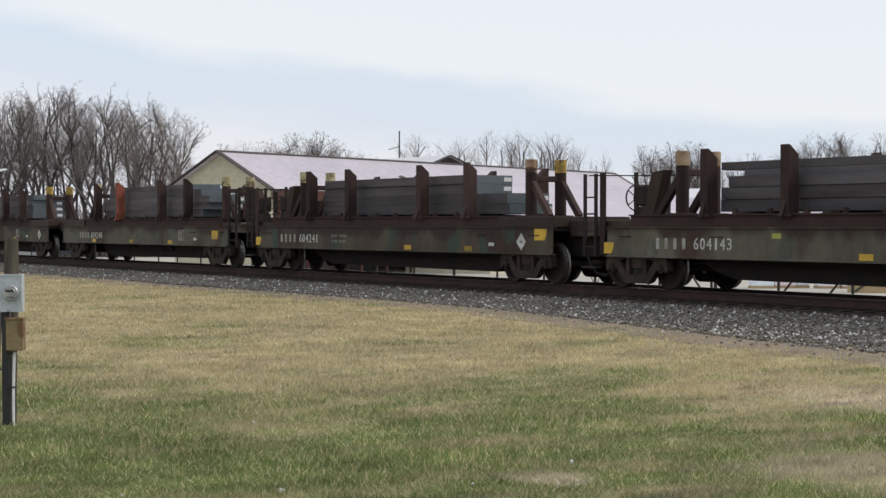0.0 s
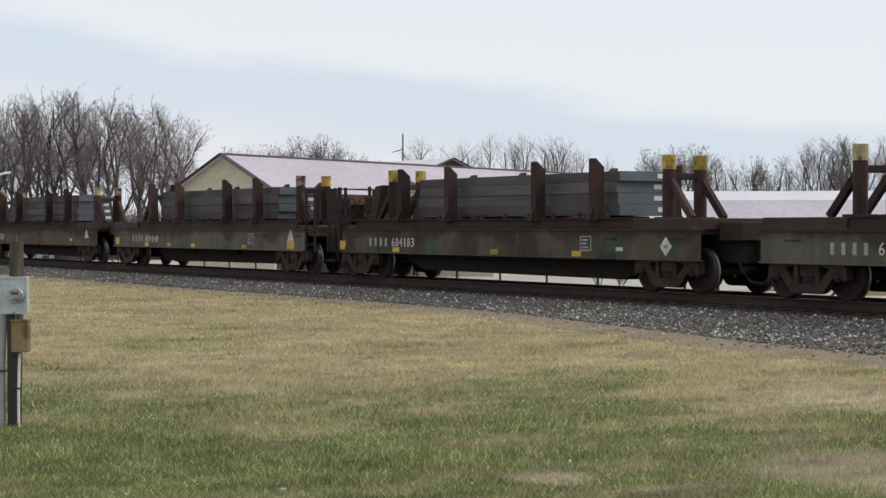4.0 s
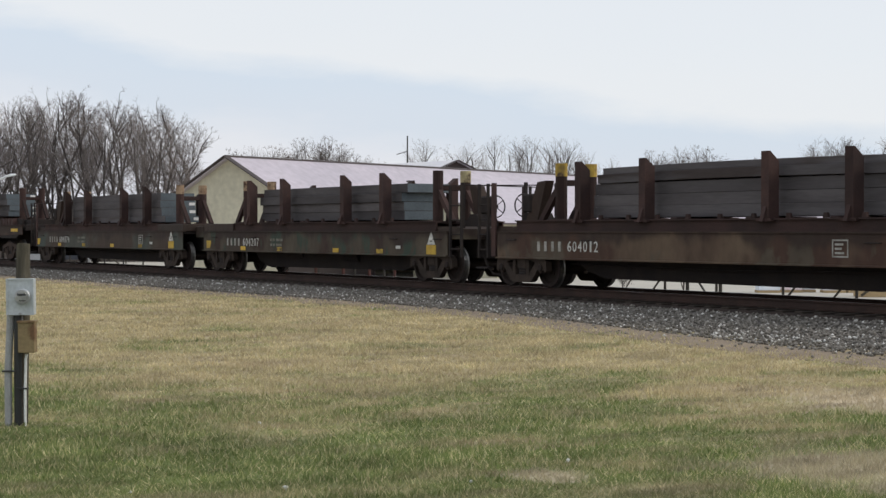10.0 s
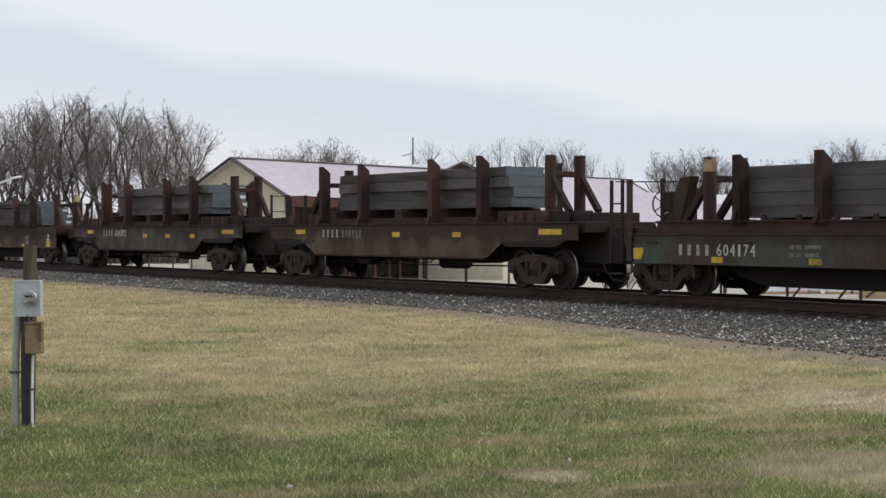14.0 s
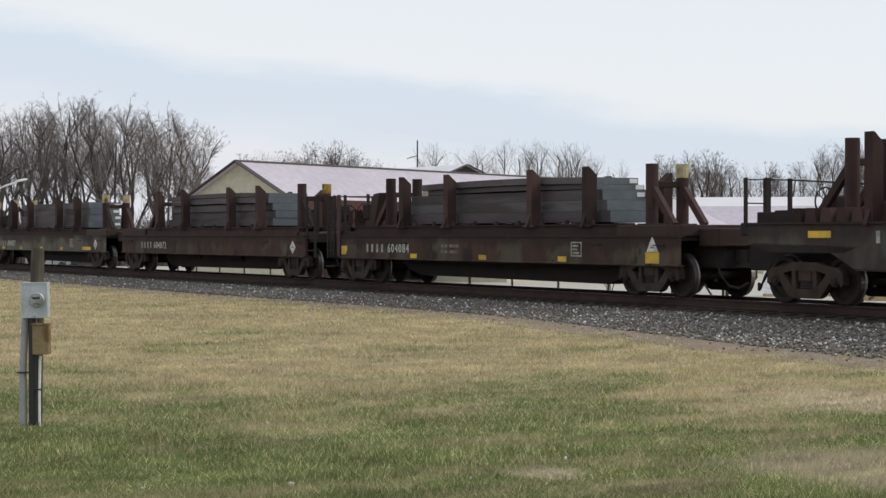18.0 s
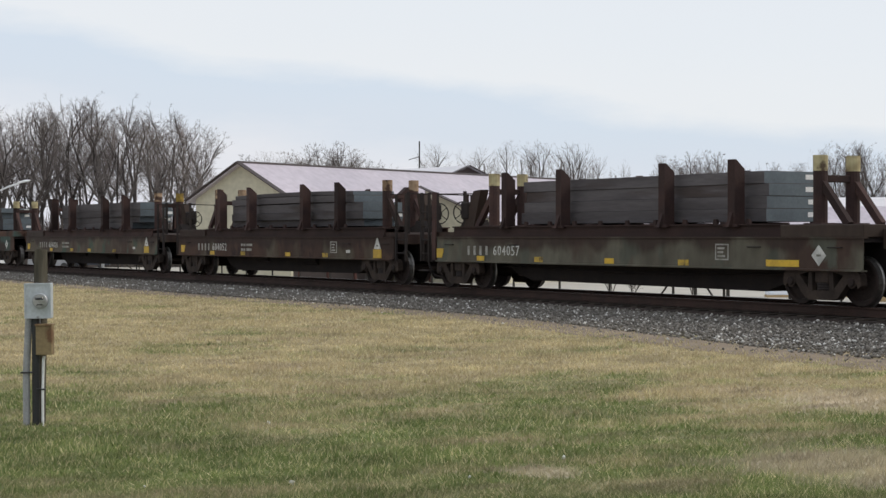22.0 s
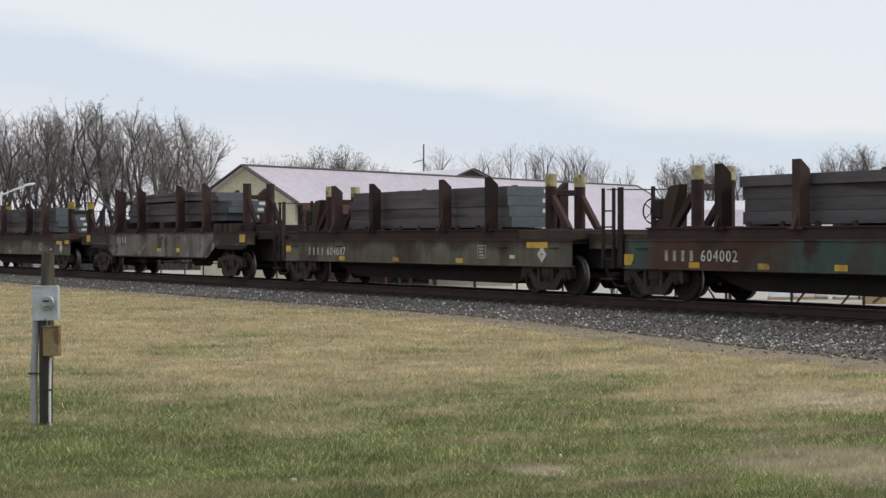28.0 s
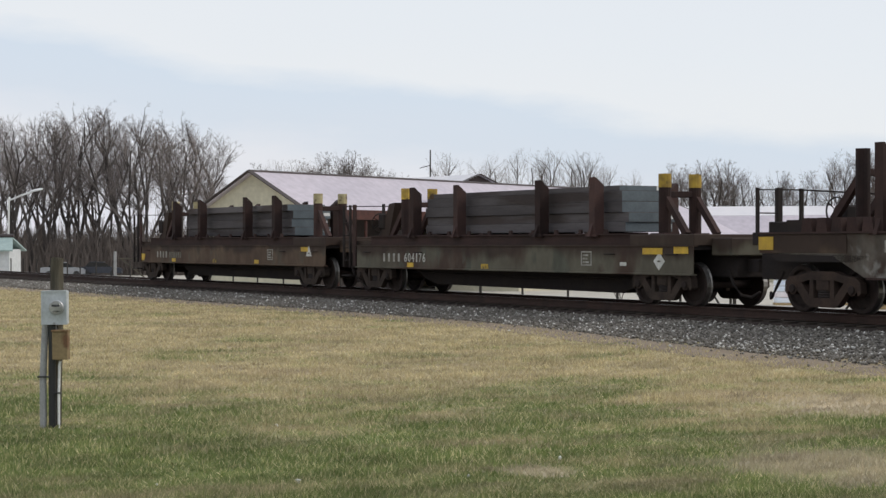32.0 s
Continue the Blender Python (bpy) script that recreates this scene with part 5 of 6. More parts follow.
parked_car(spot(-39.6, 178, FAR_GROUND), TURN + 0.2, M_CAR1, "silver-grey hatchback parked in the yard")
parked_car(spot(-36.6, 182, FAR_GROUND), TURN + 0.1, M_CAR2, "dark blue saloon parked in the yard")

M_WRAP = mat("white_wrapped_goods", (0.88, 0.89, 0.93), (0.80, 0.83, 0.90), 0.4, scale=1.2)
M_BLUEWRAP = mat("pale_blue_wrap", (0.70, 0.78, 0.90), (0.80, 0.84, 0.90), 0.4, scale=1.0)
M_PINK = mat("faded_red_print", (0.82, 0.66, 0.70), (0.84, 0.80, 0.82), 0.6, scale=2.0)
M_CRATE = mat("tan_crate_boards", (0.45, 0.33, 0.18), (0.36, 0.27, 0.16), 0.8, scale=3)
for i, (sd, ah, w, hgt, mm, lab) in enumerate(((17.3, 95, 1.2, 1.7, M_BLUEWRAP, "pale blue wrapped pallet of goods in the yard"), (18.6, 95.5, 1.2, 1.6, M_WRAP, "white wrapped pallet of goods in the yard"), (19.9, 96, 0.7, 1.5, M_WRAP, "white wrapped pallet of goods in the yard"), (20.8, 95, 1.2, 1.6, M_WRAP, "white wrapped pallet of goods in the yard"), (22.1, 95, 1.1, 1.7, M_WRAP, "white wrapped pallet of goods in the yard"), (23.6, 95.5, 1.3, 1.6, M_BLUEWRAP, "pale blue wrapped pallet of goods in the yard"), (25.0, 95.5, 1.2, 1.7, M_WRAP, "white wrapped pallet of goods in the yard"))):
    pal = thing("wrapped_pallet", lab, "pallet", "wrapped pallets in the yard", at=Matrix.Translation(spot(sd, ah, FAR_GROUND)) @ Matrix.Rotation(TURN, 4, "Z"))
    part("pallet_base", box(0, w, -0.5, 0.5, 0.03, 0.15, None, 0.01), M_CRATE, pal)
    for k in range(5):
        z0 = 0.155 + k * (hgt - 0.15) / 5
        part("tier", box(0.02, w - 0.02, -0.48, 0.48, z0, z0 + (hgt - 0.15) / 5 - 0.04, None, 0.03), M_PINK if (i + k) % 4 == 1 else mm, pal)
crate = thing("crate", "tall tan board crate with a diagonal brace in the yard", "crate", at=Matrix.Translation(spot(21.2, 89, FAR_GROUND)) @ Matrix.Rotation(TURN, 4, "Z"))
part("body", box(0, 2.2, -0.6, 0.6, 0.03, 1.6, None, 0.02), M_CRATE, crate)
part("brace", bar((0.1, -0.64, 0.1), (2.0, -0.64, 1.5), 0.12, 0.05), M_OLDWOOD, crate)

# a tall mast with a bent arm far beyond the halls
mast = thing("utility_mast", "thin dark utility mast with a side arm", "mast")
part("pole", tube([spot(-3.2, 230, -2.1), spot(-3.2, 230, 13.6)], 0.13, 0.09, sides=8), M_FENCE, mast)
part("arm", tube([spot(-4.6, 230, 11.2), spot(-3.2, 230, 11.6)], 0.05, sides=6), M_FENCE, mast)

# ---- bare trees ----
M_BARK = mat("grey_brown_bark", (0.105, 0.092, 0.086), (0.07, 0.062, 0.058), 0.95, scale=1.5, grain=8, spread=0.25)
M_TWIG = mat("bare_twigs", (0.24, 0.21, 0.20), (0.17, 0.148, 0.14), 0.95, scale=0.6, grain=6, spread=0.3)


M_BRUSH = mat("brown_brushwood", (0.18, 0.15, 0.132), (0.12, 0.10, 0.09), 0.95, scale=0.3, grain=4)


class Wood:
    """Collects three-sided tapered sticks."""

    def __init__(self):
        self.v, self.f = [], []

    def stick(self, p, q, r0, r1):
        d = (q - p).normalized()
        u = d.orthogonal().normalized()
        w = d.cross(u)
        n = len(self.v)
        for c, r in ((p, r0), (q, r1)):
            for k in range(3):
                a = k * math.tau / 3
                self.v.append(c + r * (math.cos(a) * u + math.sin(a) * w))
        for k in range(3):
            j = (k + 1) % 3
            self.f.append((n + k, n + j, n + 3 + j, n + 3 + k))

    def mesh(self, name, material):
        me = bpy.data.meshes.new(name)
        me.from_pydata(self.v, [], self.f)
        me.materials.append(material)
        return me


def bough(rnd, wood, p, d, length, r0, r1, steps, lift, bend=0.12):
    """A bent run of sticks; returns its joints and directions."""
    out = []
    for i in range(steps):
        d = (d + Vector((rnd.gauss(0, bend), rnd.gauss(0, bend), rnd.gauss(0, bend * 0.5) + lift))).normalized()
        q = p + d * (length / steps)
        wood.stick(p, q, r0 + (r1 - r0) * i / steps, r0 + (r1 - r0) * (i + 1) / steps)
        p = q
        out.append((p, d))
    return out


def aside(rnd, d, spread):
    side = d.orthogonal().normalized()
    side.rotate(Matrix.Rotation(rnd.uniform(0, math.tau), 3, d))
    return (d + side * spread).normalized()


def tree_meshes(seed, stems, low, lean, girth, wide, middle, fine):
    """A leafless tree of unit height: stems that part low down, limbs and branches off each joint, fine twigs at the rim,
    all kept within a rounded crown of half-width wide round the height middle."""
    rnd = random.Random(seed)
    trunk, crown = Wood(), Wood()
    lobes = [(rnd.uniform(0, math.tau), rnd.uniform(0.06, 0.16)) for _ in range(3)]

    def room(p, d):
        """How far a branch may run from p along d before it leaves the crown."""
        for k in range(1, 8):
            q = p + d * (k * 0.05)
            a = math.atan2(q.y, q.x)
            w = wide * (1 + sum(g * math.sin((i + 2) * a + f) for i, (f, g) in enumerate(lobes)))
            h = (q.z - middle) / ((1.0 - middle) if q.z > middle else middle * 0.9)
            if (q.x * q.x + q.y * q.y) / (w * w) + h * h > 1:
                return (k - 0.5) * 0.05
        return 1.0

    def grow(p, d, length, r, level):
        free = room(p, d)
        share = min(1.0, free / length)
        if share < 0.3:
            return
        length *= share
        if level == 3:
            mid = p + d * length * 0.5
            crown.stick(p, mid, r, r * 0.8)
            crown.stick(mid, mid + aside(rnd, d, 0.35) * length * 0.5, r * 0.8, r * 0.5)
            return
        steps = max(2, round((6, 5, 3)[level] * share))
        joints = bough(rnd, trunk if level < 2 else crown, p, d, length, r, r * (0.5, 0.35, 0.5)[level], steps, (0.035, 0.05, 0.03)[level], (0.11, 0.14, 0.18)[level])
        for i, (q, e) in enumerate(joints):
            f = (i + 1) / steps
            last = i == steps - 1
            if level == 0 and f < 0.3:
                continue
            here = r * (1 - (0.5, 0.65, 0.5)[level] * f)
            for k in range((3 if last else 1, 2, fine if last else fine - 1)[level]):
                side = aside(rnd, e, rnd.uniform(0.35, 0.75) if last and level == 0 else rnd.uniform(0.55, 1.1))
                side = (side + Vector((0, 0, 0.14))).normalized()
                grow(q, side, (0.34 if last else 0.26, 0.125 * (1.25 - 0.5 * f), rnd.uniform(0.035, 0.08))[level] * rnd.uniform(0.7, 1.2), max(0.0006, here * (0.75 if last else 0.5, 0.5, 0.5)[level]), level + 1)

    p0, d0 = bough(rnd, trunk, Vector((0, 0, -0.01)), Vector((rnd.gauss(0, 0.04), rnd.gauss(0, 0.04), 1)).normalized(), low, girth * 1.35, girth * 1.15, 3, 0.03, 0.05)[-1]
    for k in range(stems):
        a = k * math.tau / stems + rnd.uniform(-0.5, 0.5)
        out = rnd.uniform(0.5, 1.1) * lean
        grow(p0, Vector((math.cos(a) * out, math.sin(a) * out, 1)).normalized(), (0.98 - low) * rnd.uniform(0.55, 0.82), girth * rnd.uniform(0.7, 0.95), 0)
    top = sorted(v.z for v in crown.v)[int(len(crown.v) * 0.998)]
    for w in (trunk, crown):
        w.v = [v / top for v in w.v]
    return trunk.mesh("trunk", M_BARK), crown.mesh("crown", M_TWIG)


KINDS = ([tree_meshes(s, n, 0.14 + 0.06 * (s % 3), 0.40, 0.0135, 0.23, 0.60, 5) for s, n in ((11, 3), (12, 3), (13, 2), (14, 3), (15, 3), (16, 2))]
         + [tree_meshes(s, 4, 0.34, 0.32, 0.013, 0.165, 0.70, 7) for s in (21, 22, 23)]
         + [tree_meshes(s, 2, 0.38, 0.16, 0.010, 0.155, 0.66, 2) for s in (31, 32, 33)])


def tree(side, ahead, height, kind, turn, label, group):
    t = thing("bare_tree", label, "tree", group, at=Matrix.Translation(spot(side, ahead, FAR_GROUND)) @ Matrix.Rotation(turn, 4, "Z"))
    for nm, me in zip(("trunk", "crown"), KINDS[kind]):
        o = part(nm, me, None, t)
        o.scale = (height, height, height)


rnd = random.Random(7)
CROWNS = ((-62, 17.6), (-49, 17.6), (-41.5, 18.5), (-36, 18.6), (-34, 17.6), (-30, 17.0), (-27, 16.2), (-25.7, 14.7), (-24.6, 12.8))
for k in range(30):                                    # the wood on the left of the halls
    sd = -55 + k * 0.985 + rnd.uniform(-0.5, 0.5)
    ah = 196 + (rnd.uniform(-8, 0) if k % 3 else rnd.uniform(8, 26))
    tall = float(np.interp(sd, [c[0] for c in CROWNS], [c[1] for c in CROWNS])) * ah / 196 * rnd.uniform(0.93, 1.02)
    tree(sd * ah / 196, ah, tall, k % 6, rnd.uniform(0, 6), "tall bare deciduous tree in a leafless wood", "trees of the leafless wood")
for sd, ah, ht, kd in (
        (-22.7, 262, 15.7, 6), (-20.7, 258, 16.4, 7), (-19.2, 264, 17.1, 8), (-17.1, 260, 17.0, 6), (-15.1, 262, 17.2, 7), (-12.8, 258, 15.9, 8), (-29.3, 290, 17.3, 9), (-28.3, 292, 16.8, 10), (-10.4, 266, 14.8, 6),
        (-9.0, 270, 14.7, 7), (-30.7, 280, 16.2, 8), (-1.5, 262, 17.0, 9), (-2.7, 266, 16.4, 10), (3.0, 262, 16.1, 11), (4.3, 262, 15.9, 9), (6.1, 258, 16.7, 10), (9.6, 256, 17.2, 9), (11.4, 252, 16.7, 11),
        (13.1, 255, 17.2, 10), (14.0, 252, 16.7, 9), (15.6, 250, 16.3, 11), (17.2, 254, 16.8, 10), (18.0, 250, 16.5, 9), (19.5, 253, 16.4, 11), (21.1, 250, 14.7, 10), (22.4, 254, 14.6, 9), (25.1, 252, 14.1, 11),
        (30.6, 236, 14.1, 6), (31.4, 232, 14.2, 7), (33.4, 234, 14.6, 8), (34.3, 230, 14.1, 6), (37.0, 236, 14.4, 7), (38.6, 238, 13.5, 8), (39.3, 230, 12.6, 10), (40.8, 226, 12.6, 6), (43.4, 228, 12.5, 7),
        (43.9, 220, 12.5, 8), (43.4, 205, 13.4, 9), (43.8, 200, 14.1, 10), (45.6, 202, 13.9, 1), (47.9, 206, 13.9, 11), (47.7, 200, 14.0, 3), (50.0, 204, 13.9, 0), (50.2, 199, 13.8, 2), (53.1, 204, 14.2, 9),
        (53.7, 200, 13.4, 4), (56.9, 206, 14.0, 6), (46.2, 214, 13.5, 4), (48.4, 212, 13.8, 5), (51.6, 214, 14.0, 2)):
    tree(sd, ah, ht, kd, rnd.uniform(0, 6), "bare deciduous tree standing behind the halls", "trees behind the halls")

# brushwood along the foot of the wood
brush = Wood()
for k in range(11000):
    sd, ah = rnd.uniform(-66, -22), rnd.uniform(186, 216)
    p = spot(sd, ah, FAR_GROUND - 0.1)
    ht = (1.5 + 6.0 * rnd.random() ** 1.9) * (1.0 - 0.25 * abs(math.sin(sd * 0.4)))
    d = Vector((rnd.gauss(0, 0.16), rnd.gauss(0, 0.16), 1)).normalized()
    q = p + d * ht * 0.5
    e = (d + Vector((rnd.gauss(0, 0.2), rnd.gauss(0, 0.2), 0))).normalized()
    brush.stick(p, q, 0.06, 0.042)
    brush.stick(q, q + e * ht * 0.5, 0.042, 0.014)
    for _ in range(2):
        s2 = (d + Vector((rnd.gauss(0, 0.5), rnd.gauss(0, 0.5), 0.1))).normalized()
        brush.stick(q, q + s2 * ht * 0.32, 0.026, 0.01)
tagged(new("brushwood", brush.mesh("brushwood", M_BRUSH)), "dense brown leafless brushwood", "brushwood", kind="stuff")
brush = Wood()
for k in range(3200):
    sd, ah = rnd.uniform(26, 66), rnd.uniform(196, 225)
    p = spot(sd, ah, FAR_GROUND - 0.1)
    ht = rnd.uniform(2.5, 7.5)
    d = Vector((rnd.gauss(0, 0.12), rnd.gauss(0, 0.12), 1)).normalized()
    q = p + d * ht * 0.6
    brush.stick(p, q, 0.05, 0.03)
    for _ in range(3):
        s2 = (d + Vector((rnd.gauss(0, 0.4), rnd.gauss(0, 0.4), 0.1))).normalized()
        brush.stick(q, q + s2 * ht * 0.4, 0.026, 0.01)
tagged(new("brushwood", brush.mesh("brushwood", M_BRUSH)), "dense brown leafless brushwood", "brushwood", kind="stuff")
for x, y, ht, kd in ((-58.5, 18, 2.5, 6), (-55.6, 17, 2.3, 7), (-57.2, 21, 2.6, 8)):
    t = thing("bare_tree", "small bare sapling by the yard fence", "tree", at=pose(x, y, FAR_GROUND))
    for nm, me in zip(("trunk", "crown"), KINDS[kd]):
        o = part(nm, me, None, t)
        o.scale = (ht, ht, ht)


# ---- ballast stones, ties and grass ----
for k in range(190):
    put("tie", "tie", lambda: box(-0.115, 0.115, -1.3, 1.3, -0.34, -0.185, None, 0.015), M_TIE, track, (-8 - k * 0.53, 0, 0))


def scatter(name, verts, faces, material, label, category):
    me = bpy.data.meshes.new(name)
    me.vertices.add(len(verts))
    me.vertices.foreach_set("co", np.asarray(verts, dtype=np.float32).ravel())
    n = faces.shape[1]
    me.loops.add(faces.size)
    me.loops.foreach_set("vertex_index", faces.astype(np.int32).ravel())
    me.polygons.add(len(faces))
    me.polygons.foreach_set("loop_start", np.arange(0, faces.size, n, dtype=np.int32))
    me.update(calc_edges=True)
    me.validate()
    me.materials.append(material)
    return tagged(new(name, me), label, category, kind="stuff")


def island_mat(name, stops, rough=0.95, patches=None):
    """Colours piece by piece; patches: (second set of stops, noise scale, near weight) mixed in over larger areas."""
    m = bpy.data.materials.new(name)
    m.use_nodes = True
    nt = m.node_tree
    bs = nt.nodes["Principled BSDF"]
    bs.inputs["Roughness"].default_value = rough
    geo = nt.nodes.new("ShaderNodeNewGeometry")

    def ramp_of(stops):
        r = nt.nodes.new("ShaderNodeValToRGB")
        while len(r.color_ramp.elements) < len(stops):
            r.color_ramp.elements.new(0.5)
        for e, (at, col) in zip(r.color_ramp.elements, stops):
            e.position, e.color = at, (*col, 1)
        nt.links.new(geo.outputs["Random Per Island"], r.inputs[0])
        return r.outputs[0]

    out = ramp_of(stops)
    if patches:
        out = patch_mix(nt, out, ramp_of(patches))
    nt.links.new(out, bs.inputs["Base Color"])
    if patches:                    # thin blades let some light through
        thin = nt.nodes.new("ShaderNodeBsdfTranslucent")
        nt.links.new(out, thin.inputs["Color"])
        both = nt.nodes.new("ShaderNodeMixShader")
        both.inputs[0].default_value = 0.45
        nt.links.new(bs.outputs[0], both.inputs[1])
        nt.links.new(thin.outputs[0], both.inputs[2])
        nt.links.new(both.outputs[0], nt.nodes["Material Output"].inputs["Surface"])
    return m


def patch_mix(nt, dry, green):
    """Dry grass turns green in patches; the patches grow denser towards the lower lawn."""
    tc = nt.nodes.new("ShaderNodeTexCoord")
    mp = nt.nodes.new("ShaderNodeMapping")
    mp.inputs["Rotation"].default_value = (0, 0, -TURN)
    mp.inputs["Scale"].default_value = (0.55, 0.35, 1)
    nt.links.new(tc.outputs["Object"], mp.inputs[0])
    nz = nt.nodes.new("ShaderNodeTexNoise")
    nz.inputs["Scale"].default_value, nz.inputs["Detail"].default_value, nz.inputs["Roughness"].default_value = 1.0, 9, 0.68
    nt.links.new(mp.outputs[0], nz.inputs["Vector"])
    # tussocks, a hand or two across
    tuft = nt.nodes.new("ShaderNodeMapping")
    tuft.inputs["Rotation"].default_value = (0, 0, -TURN)
    tuft.inputs["Scale"].default_value = (3.4, 1.5, 1)
    nt.links.new(tc.outputs["Object"], tuft.inputs[0])
    fleck = nt.nodes.new("ShaderNodeTexNoise")
    fleck.inputs["Scale"].default_value, fleck.inputs["Detail"].default_value, fleck.inputs["Roughness"].default_value = 1.0, 7, 0.62
    nt.links.new(tuft.outputs[0], fleck.inputs["Vector"])
    along = nt.nodes.new("ShaderNodeVectorMath")
    along.operation = "DOT_PRODUCT"
    along.inputs[1].default_value = AHEAD + RIGHT * 0.2
    nt.links.new(tc.outputs["Object"], along.inputs[0])
    start = STAND.dot(AHEAD + RIGHT * 0.2)
    fall = nt.nodes.new("ShaderNodeMapRange")
    fall.inputs[1].default_value, fall.inputs[2].default_value = start + 11.5, start + 24.0
    fall.inputs[3].default_value, fall.inputs[4].default_value = 0.15, -0.11
    nt.links.new(along.outputs["Value"], fall.inputs[0])
    add = nt.nodes.new("ShaderNodeMath")
    nt.links.new(nz.outputs[0], add.inputs[0])
    nt.links.new(fall.outputs[0], add.inputs[1])
    tufty = nt.nodes.new("ShaderNodeMath")
    tufty.operation = "MULTIPLY_ADD"
    tufty.inputs[1].default_value = 0.38
    nt.links.new(fleck.outputs[0], tufty.inputs[0])
    nt.links.new(add.outputs[0], tufty.inputs[2])
    add = tufty
    # worn, dry spots with ragged rims: (side, ahead, half-width, half-depth)
    wear = None
    for side, ahead, hw, hd in ((3.15, 13.2, 1.0, 1.15), (0.78, 12.95, 0.30, 0.30), (4.3, 18.6, 0.8, 1.2)):
        place = nt.nodes.new("ShaderNodeMapping")
        place.vector_type = "TEXTURE"
        place.inputs["Location"].default_value = spot(side, ahead, LAWN)
        place.inputs["Rotation"].default_value = (0, 0, TURN)
        place.inputs["Scale"].default_value = (hw, hd, 1)
        nt.links.new(tc.outputs["Object"], place.inputs[0])
        far = nt.nodes.new("ShaderNodeVectorMath")
        far.operation = "LENGTH"
        nt.links.new(place.outputs[0], far.inputs[0])
        rim = nt.nodes.new("ShaderNodeMath")
        rim.operation = "MULTIPLY_ADD"
        rim.inputs[1].default_value = 2.6
        nt.links.new(fleck.outputs[0], rim.inputs[0])
        nt.links.new(far.outputs["Value"], rim.inputs[2])
        spot_ = nt.nodes.new("ShaderNodeMapRange")
        spot_.inputs[1].default_value, spot_.inputs[2].default_value, spot_.inputs[3].default_value, spot_.inputs[4].default_value = 1.9, 2.6, 0.72, 0.0
        nt.links.new(rim.outputs[0], spot_.inputs[0])
        if wear is None:
            wear = spot_.outputs[0]
        else:
            most = nt.nodes.new("ShaderNodeMath")
            most.operation = "MAXIMUM"
            nt.links.new(wear, most.inputs[0])
            nt.links.new(spot_.outputs[0], most.inputs[1])
            wear = most.outputs[0]
    soft = nt.nodes.new("ShaderNodeMapRange")
    soft.inputs[1].default_value, soft.inputs[2].default_value = 0.61, 0.75
    nt.links.new(add.outputs[0], soft.inputs[0])
    mx = nt.nodes.new("ShaderNodeMix")
    mx.data_type = "RGBA"
    nt.links.new(soft.outputs[0], mx.inputs[0])
    nt.links.new(dry, mx.inputs[6])
    nt.links.new(green, mx.inputs[7])
    # pinkish-brown dead grass in drifts between
    dead_nz = nt.nodes.new("ShaderNodeTexNoise")
    dead_nz.inputs["Scale"].default_value, dead_nz.inputs["Detail"].default_value, dead_nz.inputs["Roughness"].default_value = 1.5, 8, 0.65
    shift = nt.nodes.new("ShaderNodeVectorMath")
    shift.inputs[1].default_value = (31.0, 17.0, 0.0)
    nt.links.new(mp.outputs[0], shift.inputs[0])
    nt.links.new(shift.outputs[0], dead_nz.inputs["Vector"])
    share = nt.nodes.new("ShaderNodeMapRange")
    share.inputs[1].default_value, share.inputs[2].default_value, share.inputs[4].default_value = 0.53, 0.66, 0.55
    nt.links.new(dead_nz.outputs[0], share.inputs[0])
    dead = nt.nodes.new("ShaderNodeMix")
    dead.data_type = "RGBA"
    nt.links.new(share.outputs[0], dead.inputs[0])
    nt.links.new(mx.outputs[2], dead.inputs[6])
    dead.inputs[7].default_value = (0.40, 0.32, 0.22, 1)
    bare = nt.nodes.new("ShaderNodeMix")
    bare.data_type = "RGBA"
    nt.links.new(wear, bare.inputs[0])
    nt.links.new(dead.outputs[2], bare.inputs[6])
    bare.inputs[7].default_value = (0.54, 0.455, 0.335, 1)
    mx = bare
    # worn and lush spots: a second, finer unevenness
    rg = nt.nodes.new("ShaderNodeMapRange")
    rg.inputs[1].default_value, rg.inputs[2].default_value = 0.32, 0.68
    rg.inputs[3].default_value, rg.inputs[4].default_value = 0.62, 1.38
    nt.links.new(fleck.outputs[0], rg.inputs[0])
    hv = nt.nodes.new("ShaderNodeHueSaturation")
    nt.links.new(rg.outputs[0], hv.inputs["Value"])
    nt.links.new(mx.outputs[2], hv.inputs["Color"])
    return hv.outputs[0]


rng = np.random.default_rng(5)
# stones: squashed octahedra with jittered corners
N = 68000
sx = -8 - 112 * rng.random(N) ** 1.5
tl = np.array([toe(x) for x in sx])
yy = -1.34 + (tl + 1.6) * rng.random(N) ** 0.9
yy = np.where(rng.random(N) < 0.015, tl + 0.3 - rng.exponential(0.35, N), yy)      # stray stones on the verge
between = rng.random(N) < 0.05
yy = np.where(between, rng.uniform(-0.6, 0.6, N), yy)
yk = np.clip((-yy - 2.0) / (-tl - 2.0), 0, 1)
zz = np.where(yy > -2.0, np.where(yy > -1.0, -0.205, -0.275 - 0.05 * np.clip(-yy - 1.3, 0, 1)), -0.31 + (LAWN + 0.31) * yk)
zz += rng.uniform(-0.02, 0.025, N)
size = rng.uniform(0.019, 0.043, N) * np.where(rng.random(N) < 0.08, 1.35, 1.0)
oct_v = np.array([(1, 0, 0), (-1, 0, 0), (0, 1, 0), (0, -1, 0), (0, 0, 1), (0, 0, -1)], dtype=float)
oct_f = np.array([(0, 2, 4), (2, 1, 4), (1, 3, 4), (3, 0, 4), (2, 0, 5), (1, 2, 5), (3, 1, 5), (0, 3, 5)])
